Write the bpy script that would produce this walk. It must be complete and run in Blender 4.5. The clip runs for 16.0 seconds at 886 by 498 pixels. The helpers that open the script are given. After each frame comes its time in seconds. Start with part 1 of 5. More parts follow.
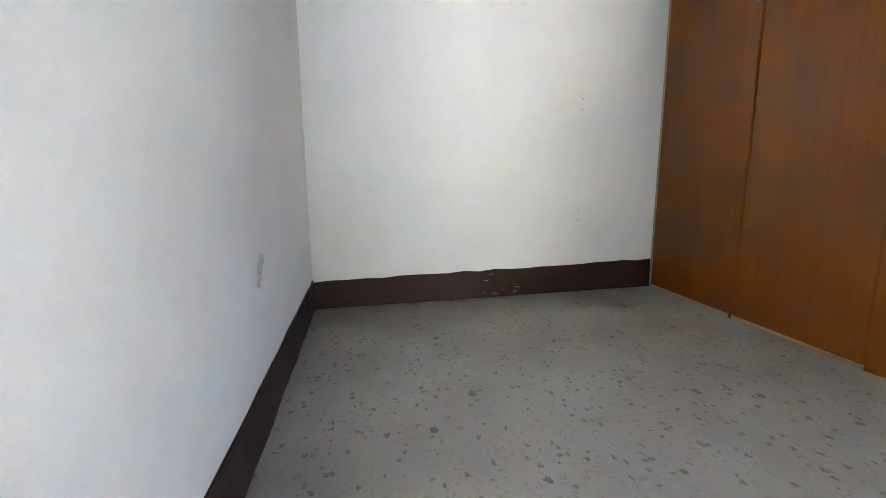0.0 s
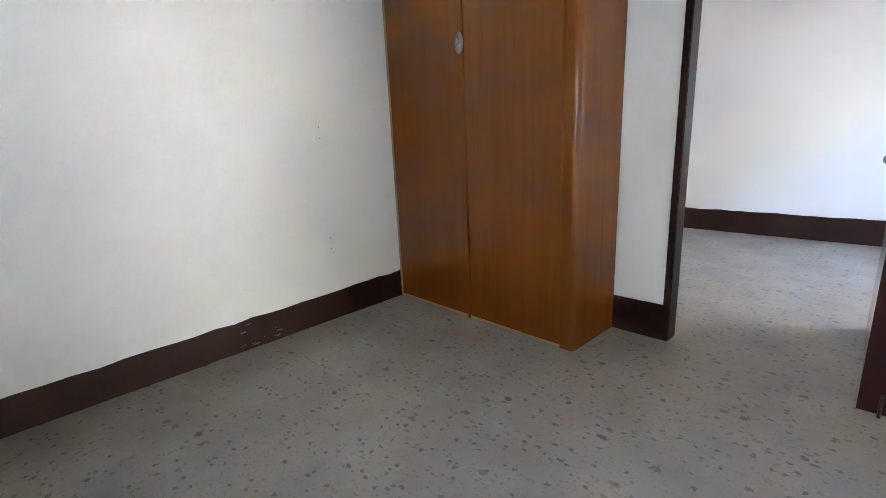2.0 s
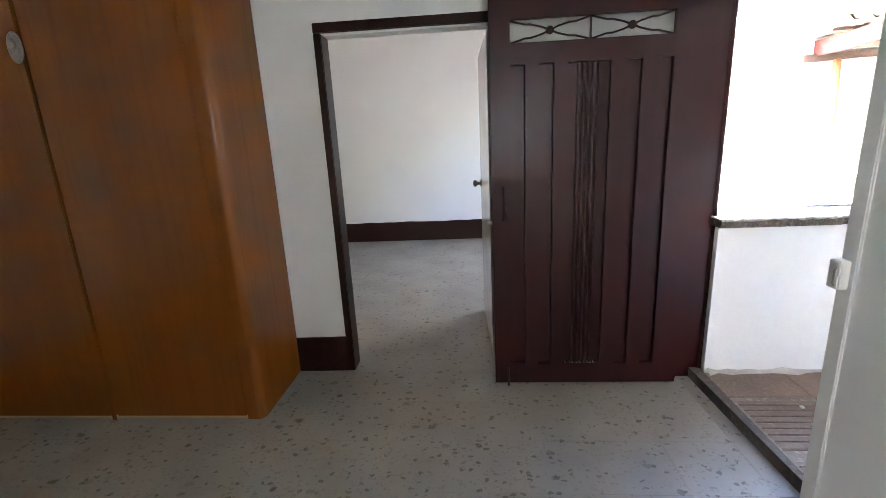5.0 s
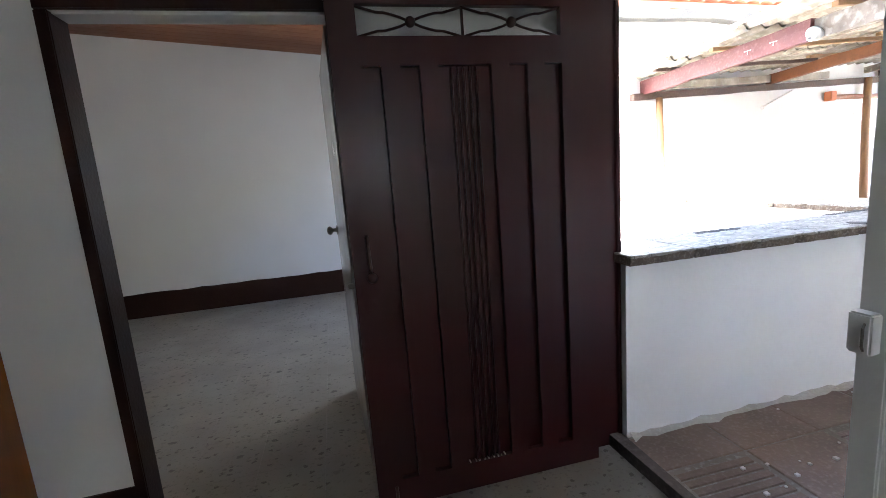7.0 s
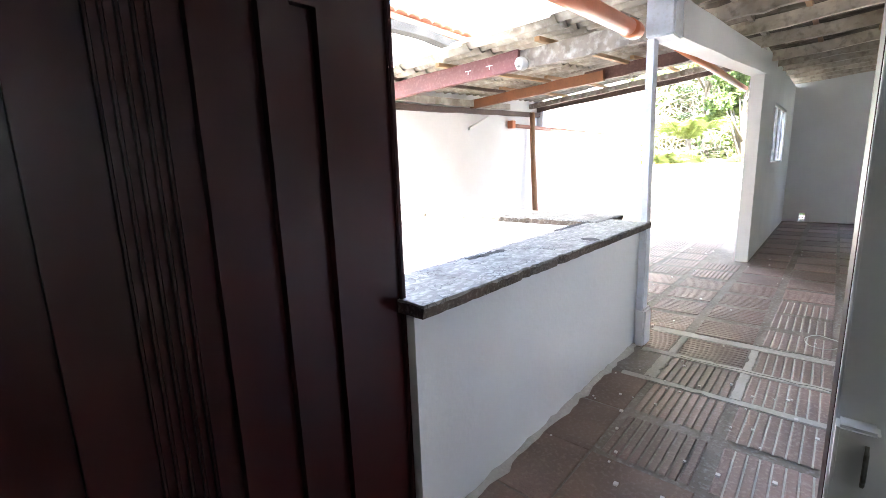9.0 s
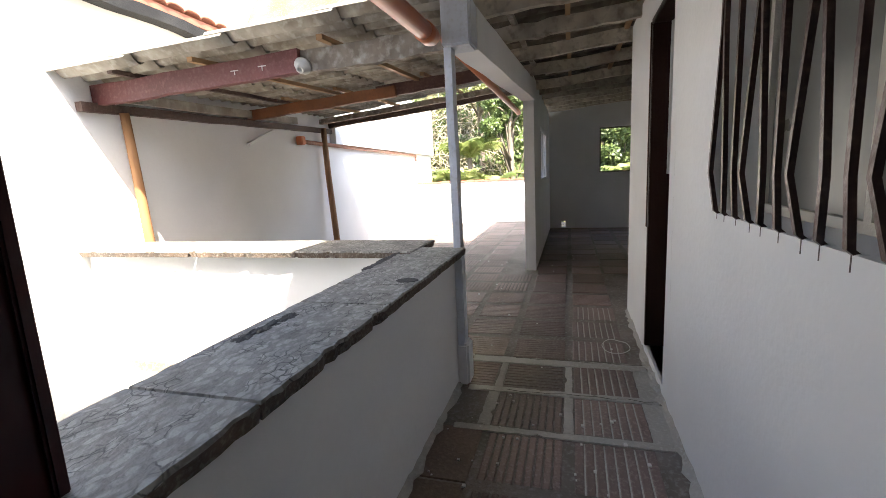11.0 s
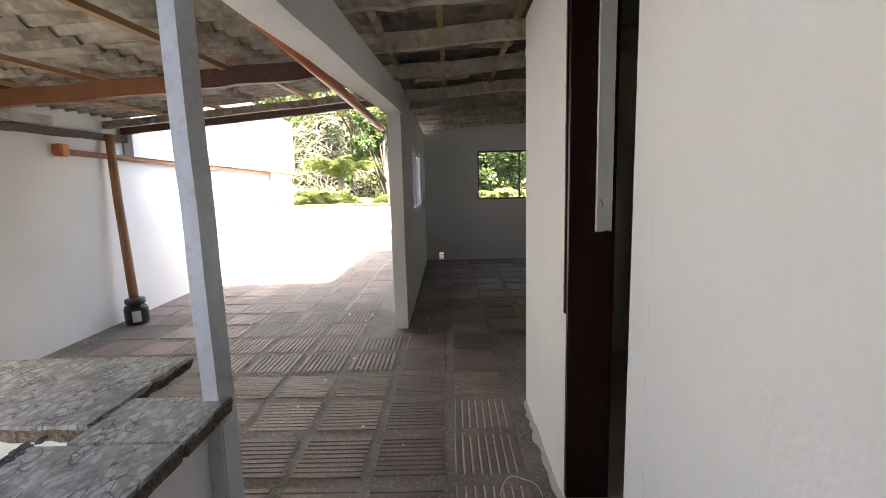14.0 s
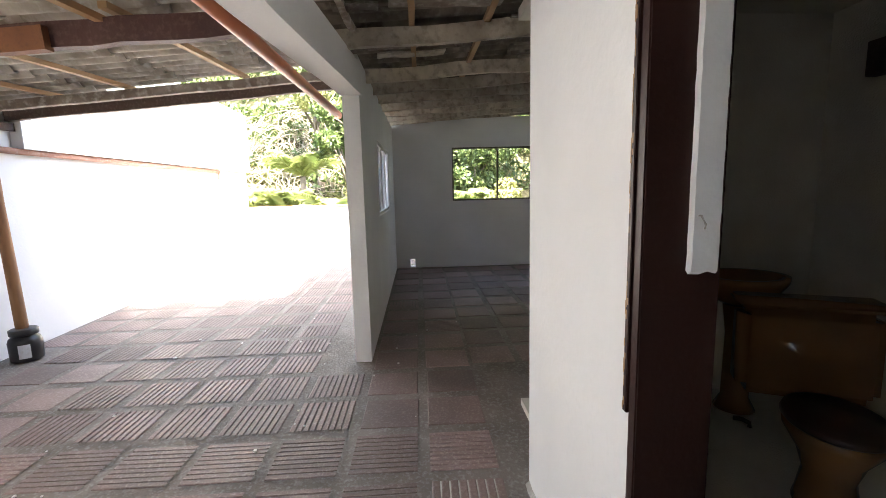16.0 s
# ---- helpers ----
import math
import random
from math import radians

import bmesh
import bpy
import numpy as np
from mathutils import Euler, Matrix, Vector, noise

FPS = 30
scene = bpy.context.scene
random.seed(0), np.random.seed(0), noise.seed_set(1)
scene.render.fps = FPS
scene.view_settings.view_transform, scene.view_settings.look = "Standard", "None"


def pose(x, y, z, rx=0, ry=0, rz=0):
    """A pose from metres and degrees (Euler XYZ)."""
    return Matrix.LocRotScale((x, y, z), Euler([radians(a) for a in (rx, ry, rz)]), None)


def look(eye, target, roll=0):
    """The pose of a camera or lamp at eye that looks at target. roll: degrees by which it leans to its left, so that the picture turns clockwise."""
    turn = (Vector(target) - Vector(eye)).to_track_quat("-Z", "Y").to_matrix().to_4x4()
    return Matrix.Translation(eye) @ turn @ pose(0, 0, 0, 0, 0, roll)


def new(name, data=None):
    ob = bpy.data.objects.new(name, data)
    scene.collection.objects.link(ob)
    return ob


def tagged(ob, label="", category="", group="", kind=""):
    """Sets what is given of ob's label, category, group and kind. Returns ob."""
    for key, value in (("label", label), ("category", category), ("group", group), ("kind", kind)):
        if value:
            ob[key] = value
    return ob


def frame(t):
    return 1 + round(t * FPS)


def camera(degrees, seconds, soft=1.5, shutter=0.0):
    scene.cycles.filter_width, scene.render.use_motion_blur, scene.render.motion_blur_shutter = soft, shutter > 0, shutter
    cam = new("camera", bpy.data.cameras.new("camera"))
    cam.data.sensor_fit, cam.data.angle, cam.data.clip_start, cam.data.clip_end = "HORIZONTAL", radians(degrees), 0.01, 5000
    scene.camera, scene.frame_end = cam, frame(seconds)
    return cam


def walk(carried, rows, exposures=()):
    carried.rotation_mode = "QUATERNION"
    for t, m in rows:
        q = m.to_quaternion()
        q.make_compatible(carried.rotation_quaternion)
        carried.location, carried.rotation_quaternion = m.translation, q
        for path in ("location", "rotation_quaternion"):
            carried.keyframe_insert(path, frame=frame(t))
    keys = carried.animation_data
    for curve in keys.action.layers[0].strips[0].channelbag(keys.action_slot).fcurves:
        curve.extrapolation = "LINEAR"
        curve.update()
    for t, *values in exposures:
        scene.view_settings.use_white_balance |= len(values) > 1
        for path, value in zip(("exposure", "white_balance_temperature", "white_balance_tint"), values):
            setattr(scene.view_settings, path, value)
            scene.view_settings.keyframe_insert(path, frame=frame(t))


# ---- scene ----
cam = camera(90.1, 16.0, soft=0.8)
PATH = [
    (0, (1.124, -2.812, 0.926), (-0.819, -2.478, 0.59), -0.4),
    (0.5, (1.032, -2.745, 1.086), (-0.87, -2.234, 0.737), -2.3),
    (1, (1.041, -2.734, 1.13), (-0.801, -2.045, 0.765), -3.2),
    (1.5, (0.992, -2.802, 1.131), (-0.679, -1.774, 0.743), -0.4),
    (2, (0.951, -2.839, 1.313), (-0.472, -1.513, 0.847), -2.6),
    (2.5, (0.94, -2.698, 1.276), (-0.378, -1.262, 0.826), -3.3),
    (3, (0.95, -2.625, 1.32), (-0.222, -1.076, 0.844), -3.3),
    (3.5, (0.897, -2.67, 1.429), (0.08, -0.918, 0.916), -2.4),
    (4, (0.788, -2.72, 1.44), (0.228, -0.867, 0.937), -1.7),
    (4.5, (0.78, -2.723, 1.493), (0.459, -0.818, 0.975), -1.0),
    (5, (0.824, -2.605, 1.455), (0.67, -0.67, 0.973), -2.8),
    (5.2, (0.856, -2.545, 1.457), (0.735, -0.602, 0.999), -3.0),
    (7.3, (0.878, -1.759, 1.392), (1.383, 0.148, 1.063), -3.7),
    (7.5, (0.933, -1.672, 1.398), (1.457, 0.227, 1.053), -2.9),
    (8, (1.007, -1.532, 1.404), (1.729, 0.3, 1.054), -2.6),
    (8.5, (1.068, -1.294, 1.413), (2.244, 0.283, 1.05), -1.8),
    (9, (1.141, -1.185, 1.413), (2.609, 0.122, 1.042), -2.1),
    (9.5, (1.337, -1.071, 1.415), (2.908, 0.134, 1.128), -3.2),
    (10, (1.476, -0.995, 1.406), (3.117, 0.114, 1.127), -3.0),
    (10.2, (1.532, -0.946, 1.401), (3.252, 0.033, 1.113), -2.7),
    (12.3, (2.254, -0.833, 1.529), (4.206, -0.629, 1.142), -3.8),
    (12.5, (2.414, -0.805, 1.534), (4.37, -0.658, 1.145), -3.4),
    (13, (2.67, -0.751, 1.564), (4.636, -0.73, 1.195), -2.5),
    (13.5, (2.967, -0.841, 1.569), (4.943, -0.823, 1.259), -2.1),
    (14, (3.174, -0.894, 1.569), (5.155, -0.866, 1.295), -1.5),
    (14.5, (3.414, -0.827, 1.553), (5.392, -0.77, 1.261), -1.4),
    (15, (3.608, -0.784, 1.557), (5.587, -0.747, 1.272), -1.4),
    (15.5, (3.885, -0.821, 1.571), (5.864, -0.81, 1.282), -1.3),
    (16, (4.055, -0.891, 1.584), (6.033, -0.991, 1.304), -1.4),
]
walk(cam, [(t, look(eye, target, roll)) for t, eye, target, roll in PATH], [(0, 6.8, 6100, 10), (1.2, 6.7, 6100, 10), (3, 6.75, 6350, 10), (3.5, 6.75, 6500, 10), (4.2, 6.45, 6500, 10), (5.2, 6.1, 6600, 10), (7.5, 4.85, 6300, 10), (9, 4.7, 6300, 10), (9.6, 4.4, 6300, 10), (10.2, 3.5, 6500, 10), (12.3, 2.5, 7100, 10), (13.2, 2.9, 7100, 10), (14, 3.0, 7000, 10), (14.5, 2.8, 6900, 10), (15.2, 3.2, 6750, 10), (16, 3.6, 6750, 10)])

# ---- world and sun ----
SUN_WAY = Vector((0.574, 0.45, -1.0)).normalized()
world = bpy.data.worlds.new("sky")
scene.world = world
world.use_nodes = True
wn = world.node_tree.nodes
sky = wn.new("ShaderNodeTexSky")
sky.sky_type = "NISHITA"
sky.sun_disc = False
sky.sun_elevation = math.asin(-SUN_WAY.z)
sky.sun_rotation = math.atan2(-SUN_WAY.x, -SUN_WAY.y)
sky.dust_density = 2.5
world.node_tree.links.new(sky.outputs["Color"], wn["Background"].inputs["Color"])
wn["Background"].inputs["Strength"].default_value = 0.15
sun = new("sun", bpy.data.lights.new("sun", "SUN"))
sun.data.energy, sun.data.angle, sun.data.color = 4.5, radians(0.5), (1.0, 0.95, 0.87)
sun.matrix_world = look((0, 0, 20), Vector((0, 0, 20)) + SUN_WAY)


def fill_light(name, m, w, h, energy):
    lamp = new(name, bpy.data.lights.new(name, "AREA"))
    lamp.data.shape, lamp.data.size, lamp.data.size_y = "RECTANGLE", w, h
    lamp.data.energy, lamp.data.color = energy, (0.92, 0.96, 1.0)
    lamp.matrix_world = m
    return lamp


# fill lamps added in the two rooms' unseen windows, standing in for daylight
fill_light("bedroom_fill_light", look((1.3, -3.31, 1.65), (1.3, 0, 1.2)), 0.40, 0.75, 0.04)
fill_light("second_room_fill_light", look((2.12, 2.2, 1.6), (-2, 2.2, 1.0)), 1.3, 1.1, 0.45)

# ---- materials ----


def mat(name, base, rough=0.6, metal=0.0, var=None, fine=None, bump=0.0, bump_scale=80.0, stretch=(1, 1, 1), spec=0.5, random_amount=0.0, mottle=3.0, coat=0.0):
    """A surface: base colour, drifting to var over wide stains, to fine over grain."""
    m = bpy.data.materials.new(name)
    m.use_nodes = True
    nt = m.node_tree
    n, l = nt.nodes, nt.links
    b = n["Principled BSDF"]
    b.inputs["Roughness"].default_value = rough
    b.inputs["Metallic"].default_value = metal
    b.inputs["Specular IOR Level"].default_value = spec
    b.inputs["Coat Weight"].default_value = coat
    b.inputs["Coat Roughness"].default_value = 0.25
    geo = n.new("ShaderNodeNewGeometry")
    mapping = n.new("ShaderNodeMapping")
    mapping.inputs["Scale"].default_value = stretch
    l.new(geo.outputs["Position"], mapping.inputs["Vector"])
    wide = n.new("ShaderNodeTexNoise")
    wide.inputs["Scale"].default_value, wide.inputs["Detail"].default_value = mottle, 5
    l.new(mapping.outputs["Vector"], wide.inputs["Vector"])
    grain = n.new("ShaderNodeTexNoise")
    grain.inputs["Scale"].default_value, grain.inputs["Detail"].default_value = bump_scale, 4
    l.new(mapping.outputs["Vector"], grain.inputs["Vector"])

    def blend(fac, a, c, lo=0.35, hi=0.7):
        ramp = n.new("ShaderNodeMapRange")
        ramp.inputs["From Min"].default_value, ramp.inputs["From Max"].default_value = lo, hi
        l.new(fac, ramp.inputs["Value"])
        mix = n.new("ShaderNodeMix")
        mix.data_type = "RGBA"
        l.new(ramp.outputs["Result"], mix.inputs["Factor"])
        for sock, v in ((mix.inputs["A"], a), (mix.inputs["B"], c)):
            if isinstance(v, tuple):
                sock.default_value = (*v, 1)
            else:
                l.new(v, sock)
        return mix.outputs["Result"]

    col = blend(wide.outputs["Fac"], base, var or base)
    if fine:
        col = blend(grain.outputs["Fac"], col, fine, 0.5, 0.85)
    if random_amount:
        info = n.new("ShaderNodeObjectInfo")
        hsv = n.new("ShaderNodeHueSaturation")
        ran = n.new("ShaderNodeMapRange")
        ran.inputs["To Min"].default_value, ran.inputs["To Max"].default_value = 1 - random_amount, 1 + random_amount
        l.new(info.outputs["Random"], ran.inputs["Value"])
        l.new(ran.outputs["Result"], hsv.inputs["Value"])
        l.new(col, hsv.inputs["Color"])
        col = hsv.outputs["Color"]
    l.new(col, b.inputs["Base Color"])
    rr = n.new("ShaderNodeMapRange")
    rr.inputs["To Min"].default_value, rr.inputs["To Max"].default_value = max(0.02, rough - 0.1), min(1, rough + 0.12)
    l.new(wide.outputs["Fac"], rr.inputs["Value"])
    l.new(rr.outputs["Result"], b.inputs["Roughness"])
    if bump:
        bp = n.new("ShaderNodeBump")
        bp.inputs["Strength"].default_value, bp.inputs["Distance"].default_value = bump, 0.01
        l.new(grain.outputs["Fac"], bp.inputs["Height"])
        l.new(bp.outputs["Normal"], b.inputs["Normal"])
    return m


def chips(name, base, pale, dark, scale, share, rough, bump=0.0, mottle=1.3):
    """Terrazzo: stone chips of mixed sizes and greys in a cement ground."""
    m = mat(name, base, rough, var=pale, fine=tuple(c * 0.8 for c in base), bump=bump, bump_scale=120, mottle=mottle)
    nt = m.node_tree
    n, l = nt.nodes, nt.links
    b = n["Principled BSDF"]
    col = b.inputs["Base Color"].links[0].from_socket
    geo = n.new("ShaderNodeNewGeometry")
    warp = n.new("ShaderNodeTexNoise")
    warp.inputs["Scale"].default_value = scale * 2.2
    warp.inputs["Detail"].default_value = 4
    l.new(geo.outputs["Position"], warp.inputs["Vector"])
    off = n.new("ShaderNodeVectorMath")
    off.operation = "MULTIPLY_ADD"
    off.inputs[1].default_value = (1.0 / scale,) * 3
    l.new(warp.outputs["Color"], off.inputs[0])
    l.new(geo.outputs["Position"], off.inputs[2])
    for sc, sh, size, shade in ((scale, share, 0.36, dark), (scale * 0.45, share * 0.45, 0.3, tuple(c * 0.75 for c in dark)), (scale * 1.9, share * 1.3, 0.4, tuple((c + d) / 2 for c, d in zip(base, dark)))):
        flat = n.new("ShaderNodeVectorMath")
        flat.operation = "MULTIPLY"
        flat.inputs[1].default_value = (1, 1.35, 0.3)
        l.new(off.outputs["Vector"], flat.inputs[0])
        v = n.new("ShaderNodeTexVoronoi")
        v.inputs["Scale"].default_value = sc
        l.new(flat.outputs["Vector"], v.inputs["Vector"])
        near = n.new("ShaderNodeMapRange")
        near.inputs["From Min"].default_value, near.inputs["From Max"].default_value = size, size - 0.05
        l.new(v.outputs["Distance"], near.inputs["Value"])
        sep = n.new("ShaderNodeSeparateColor")
        l.new(v.outputs["Color"], sep.inputs["Color"])
        pick = n.new("ShaderNodeMapRange")
        pick.inputs["From Min"].default_value, pick.inputs["From Max"].default_value = sh, sh - 0.12
        l.new(sep.outputs["Red"], pick.inputs["Value"])
        both = n.new("ShaderNodeMath")
        both.operation = "MULTIPLY"
        l.new(near.outputs["Result"], both.inputs[0])
        l.new(pick.outputs["Result"], both.inputs[1])
        mix = n.new("ShaderNodeMix")
        mix.data_type = "RGBA"
        l.new(both.outputs["Value"], mix.inputs["Factor"])
        l.new(col, mix.inputs["A"])
        mix.inputs["B"].default_value = (*shade, 1)
        col = mix.outputs["Result"]
    l.new(col, b.inputs["Base Color"])
    return m


def glass_mat():
    m = bpy.data.materials.new("window_glass")
    m.use_nodes = True
    b = m.node_tree.nodes["Principled BSDF"]
    b.inputs["Transmission Weight"].default_value = 1.0
    b.inputs["Roughness"].default_value = 0.02
    b.inputs["IOR"].default_value = 1.05
    return m


M_WALL = mat("white_wall_paint", (0.76, 0.765, 0.76), 0.55, var=(0.70, 0.70, 0.69), fine=(0.74, 0.74, 0.73), bump=0.14, bump_scale=55, mottle=0.9)
M_WALL_OUT = mat("white_limewash", (0.80, 0.80, 0.79), 0.8, var=(0.73, 0.73, 0.72), fine=(0.76, 0.76, 0.75), bump=0.2, bump_scale=38, mottle=1.4)
M_BROWN = mat("brown_enamel", (0.024, 0.008, 0.0058), 0.42, var=(0.032, 0.012, 0.009), fine=(0.036, 0.018, 0.014), bump=0.12, bump_scale=60, spec=0.22)
M_DOOR = mat("maroon_enamel", (0.036, 0.0068, 0.0058), 0.33, spec=0.27, var=(0.025, 0.0053, 0.0047), bump=0.03, bump_scale=14, mottle=1.2)
M_WARD = mat("varnished_plywood", (0.19, 0.056, 0.0078), 0.2, spec=0.4, var=(0.155, 0.043, 0.006), fine=(0.145, 0.04, 0.006), bump=0.03, bump_scale=26, stretch=(1, 1, 0.05), mottle=2.2)
M_TERR = chips("terrazzo_tile", (0.29, 0.264, 0.227), (0.22, 0.199, 0.169), (0.12, 0.102, 0.083), 27, 0.3, 0.40, mottle=2.2)
M_GLOSS = mat("glossy_white_enamel", (0.62, 0.61, 0.60), 0.16, var=(0.58, 0.57, 0.56), bump=0.02, bump_scale=20)
M_GROUT = mat("grey_grout", (0.19, 0.185, 0.165), 0.8, var=(0.15, 0.145, 0.125))


def flakes(name, low, high, rough):
    """Worn slab of broken marble flakes bedded in grey cement, with dark dirt in patches."""
    m = mat(name, low, rough, bump=0.5, bump_scale=70, mottle=2.5)
    nt = m.node_tree
    n, l = nt.nodes, nt.links
    b = n["Principled BSDF"]
    geo = n.new("ShaderNodeNewGeometry")
    warp = n.new("ShaderNodeTexNoise")
    warp.inputs["Scale"].default_value, warp.inputs["Detail"].default_value = 14, 6
    l.new(geo.outputs["Position"], warp.inputs["Vector"])
    off = n.new("ShaderNodeVectorMath")
    off.operation = "MULTIPLY_ADD"
    off.inputs[1].default_value = (0.06, 0.06, 0.06)
    l.new(warp.outputs["Color"], off.inputs[0])
    l.new(geo.outputs["Position"], off.inputs[2])
    turn = n.new("ShaderNodeMapping")
    turn.inputs["Rotation"].default_value = (0, 0, 0.6)
    turn.inputs["Scale"].default_value = (1, 1.9, 0.6)
    l.new(off.outputs["Vector"], turn.inputs["Vector"])
    cell = n.new("ShaderNodeTexVoronoi")
    cell.inputs["Scale"].default_value = 30
    l.new(turn.outputs["Vector"], cell.inputs["Vector"])
    sep = n.new("ShaderNodeSeparateColor")
    l.new(cell.outputs["Color"], sep.inputs["Color"])
    power = n.new("ShaderNodeMath")
    power.operation = "POWER"
    power.inputs[1].default_value = 0.9
    l.new(sep.outputs["Red"], power.inputs[0])
    gate = n.new("ShaderNodeMapRange")
    gate.inputs["From Min"].default_value, gate.inputs["From Max"].default_value = 0.7, 0.45
    l.new(cell.outputs["Distance"], gate.inputs["Value"])
    both = n.new("ShaderNodeMath")
    both.operation = "MULTIPLY"
    l.new(power.outputs["Value"], both.inputs[0])
    l.new(gate.outputs["Result"], both.inputs[1])
    mix = n.new("ShaderNodeMix")
    mix.data_type = "RGBA"
    mix.inputs["A"].default_value, mix.inputs["B"].default_value = (*low, 1), (*high, 1)
    l.new(both.outputs["Value"], mix.inputs["Factor"])
    patch = n.new("ShaderNodeTexNoise")
    patch.inputs["Scale"].default_value, patch.inputs["Detail"].default_value, patch.inputs["Roughness"].default_value = 5, 8, 0.7
    l.new(geo.outputs["Position"], patch.inputs["Vector"])
    dirt = n.new("ShaderNodeMapRange")
    dirt.inputs["From Min"].default_value, dirt.inputs["From Max"].default_value, dirt.inputs["To Max"].default_value = 0.52, 0.64, 0.8
    l.new(patch.outputs["Fac"], dirt.inputs["Value"])
    mix2 = n.new("ShaderNodeMix")
    mix2.data_type = "RGBA"
    l.new(dirt.outputs["Result"], mix2.inputs["Factor"])
    l.new(mix.outputs["Result"], mix2.inputs["A"])
    mix2.inputs["B"].default_value = (0.13, 0.125, 0.11, 1)
    edge = n.new("ShaderNodeTexVoronoi")
    edge.feature = "DISTANCE_TO_EDGE"
    edge.inputs["Scale"].default_value = 22
    l.new(turn.outputs["Vector"], edge.inputs["Vector"])
    thin = n.new("ShaderNodeMapRange")
    thin.inputs["From Min"].default_value, thin.inputs["From Max"].default_value = 0.075, 0.02
    l.new(edge.outputs["Distance"], thin.inputs["Value"])
    where = n.new("ShaderNodeTexNoise")
    where.inputs["Scale"].default_value, where.inputs["Detail"].default_value = 7, 5
    l.new(turn.outputs["Vector"], where.inputs["Vector"])
    some = n.new("ShaderNodeMapRange")
    some.inputs["From Min"].default_value, some.inputs["From Max"].default_value, some.inputs["To Max"].default_value = 0.47, 0.58, 0.9
    l.new(where.outputs["Fac"], some.inputs["Value"])
    crack = n.new("ShaderNodeMath")
    crack.operation = "MULTIPLY"
    l.new(thin.outputs["Result"], crack.inputs[0])
    l.new(some.outputs["Result"], crack.inputs[1])
    mix3 = n.new("ShaderNodeMix")
    mix3.data_type = "RGBA"
    l.new(crack.outputs["Value"], mix3.inputs["Factor"])
    l.new(mix2.outputs["Result"], mix3.inputs["A"])
    mix3.inputs["B"].default_value = (0.055, 0.05, 0.043, 1)
    l.new(mix3.outputs["Result"], b.inputs["Base Color"])
    return m


M_SLAB = flakes("worn_terrazzo_coping", (0.215, 0.205, 0.18), (0.40, 0.385, 0.345), 0.6)
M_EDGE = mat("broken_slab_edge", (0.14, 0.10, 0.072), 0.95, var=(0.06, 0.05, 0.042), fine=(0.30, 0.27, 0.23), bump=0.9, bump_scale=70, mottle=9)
M_BROKEN = mat("broken_mortar", (0.10, 0.096, 0.088), 0.95, var=(0.05, 0.05, 0.046), bump=0.9, bump_scale=90)
M_CEMENT = mat("stained_cement", (0.235, 0.205, 0.175), 0.85, var=(0.135, 0.112, 0.092), fine=(0.34, 0.33, 0.31), bump=0.6, bump_scale=45, mottle=2.2)
M_CLAY = mat("dark_clay_tile", (0.235, 0.16, 0.138), 0.55, var=(0.165, 0.122, 0.107), fine=(0.34, 0.27, 0.24), bump=0.4, bump_scale=60, random_amount=0.3, mottle=2.0)
M_MUDDY = mat("mud_stained_clay", (0.19, 0.13, 0.10), 0.7, var=(0.13, 0.092, 0.072), fine=(0.25, 0.19, 0.155), bump=0.4, bump_scale=50, random_amount=0.15, mottle=3)
M_CEMENT_PALE = mat("pale_cement_joint", (0.50, 0.48, 0.43), 0.9, var=(0.37, 0.345, 0.30), fine=(0.58, 0.56, 0.52), bump=0.6, bump_scale=50)
M_OLDWOOD = mat("weathered_rafter_wood", (0.33, 0.285, 0.235), 0.85, var=(0.16, 0.125, 0.10), fine=(0.60, 0.57, 0.51), bump=0.6, bump_scale=17, random_amount=0.25, mottle=6)
M_ORANGEWOOD = mat("stained_orange_timber", (0.25, 0.095, 0.036), 0.6, var=(0.16, 0.06, 0.026), fine=(0.15, 0.06, 0.03), bump=0.3, bump_scale=45)
M_REDWOOD = mat("red_painted_timber", (0.13, 0.032, 0.03), 0.5, var=(0.10, 0.028, 0.027), fine=(0.2, 0.09, 0.08), bump=0.3, bump_scale=40)
M_DARKWOOD = mat("dark_brown_timber", (0.065, 0.036, 0.028), 0.6, var=(0.10, 0.06, 0.045), fine=(0.15, 0.11, 0.09), bump=0.35, bump_scale=40)
M_LAPWOOD = mat("dark_maroon_timber", (0.085, 0.032, 0.025), 0.6, var=(0.06, 0.024, 0.02), fine=(0.14, 0.08, 0.06), bump=0.35, bump_scale=40)
M_NEWWOOD = mat("pale_pine_batten", (0.42, 0.27, 0.14), 0.7, var=(0.34, 0.20, 0.10), bump=0.3, bump_scale=50)
M_POSTWOOD = mat("round_timber_post", (0.36, 0.19, 0.085), 0.65, var=(0.25, 0.12, 0.05), fine=(0.16, 0.08, 0.04), bump=0.4, bump_scale=22, stretch=(1, 1, 0.2))
M_FIBRO = mat("weathered_fibre_cement", (0.45, 0.415, 0.35), 0.9, var=(0.20, 0.168, 0.13), fine=(0.58, 0.56, 0.51), bump=0.5, bump_scale=16, random_amount=0.22, mottle=4.5)
M_RISER = mat("dark_riser", (0.10, 0.085, 0.07), 0.9, var=(0.06, 0.05, 0.042), fine=(0.16, 0.14, 0.12), bump=0.5, bump_scale=40)
M_LIMEWOOD = mat("limewashed_rafter_wood", (0.60, 0.54, 0.44), 0.85, var=(0.38, 0.32, 0.25), fine=(0.17, 0.13, 0.095), bump=0.6, bump_scale=15, random_amount=0.2, mottle=5)
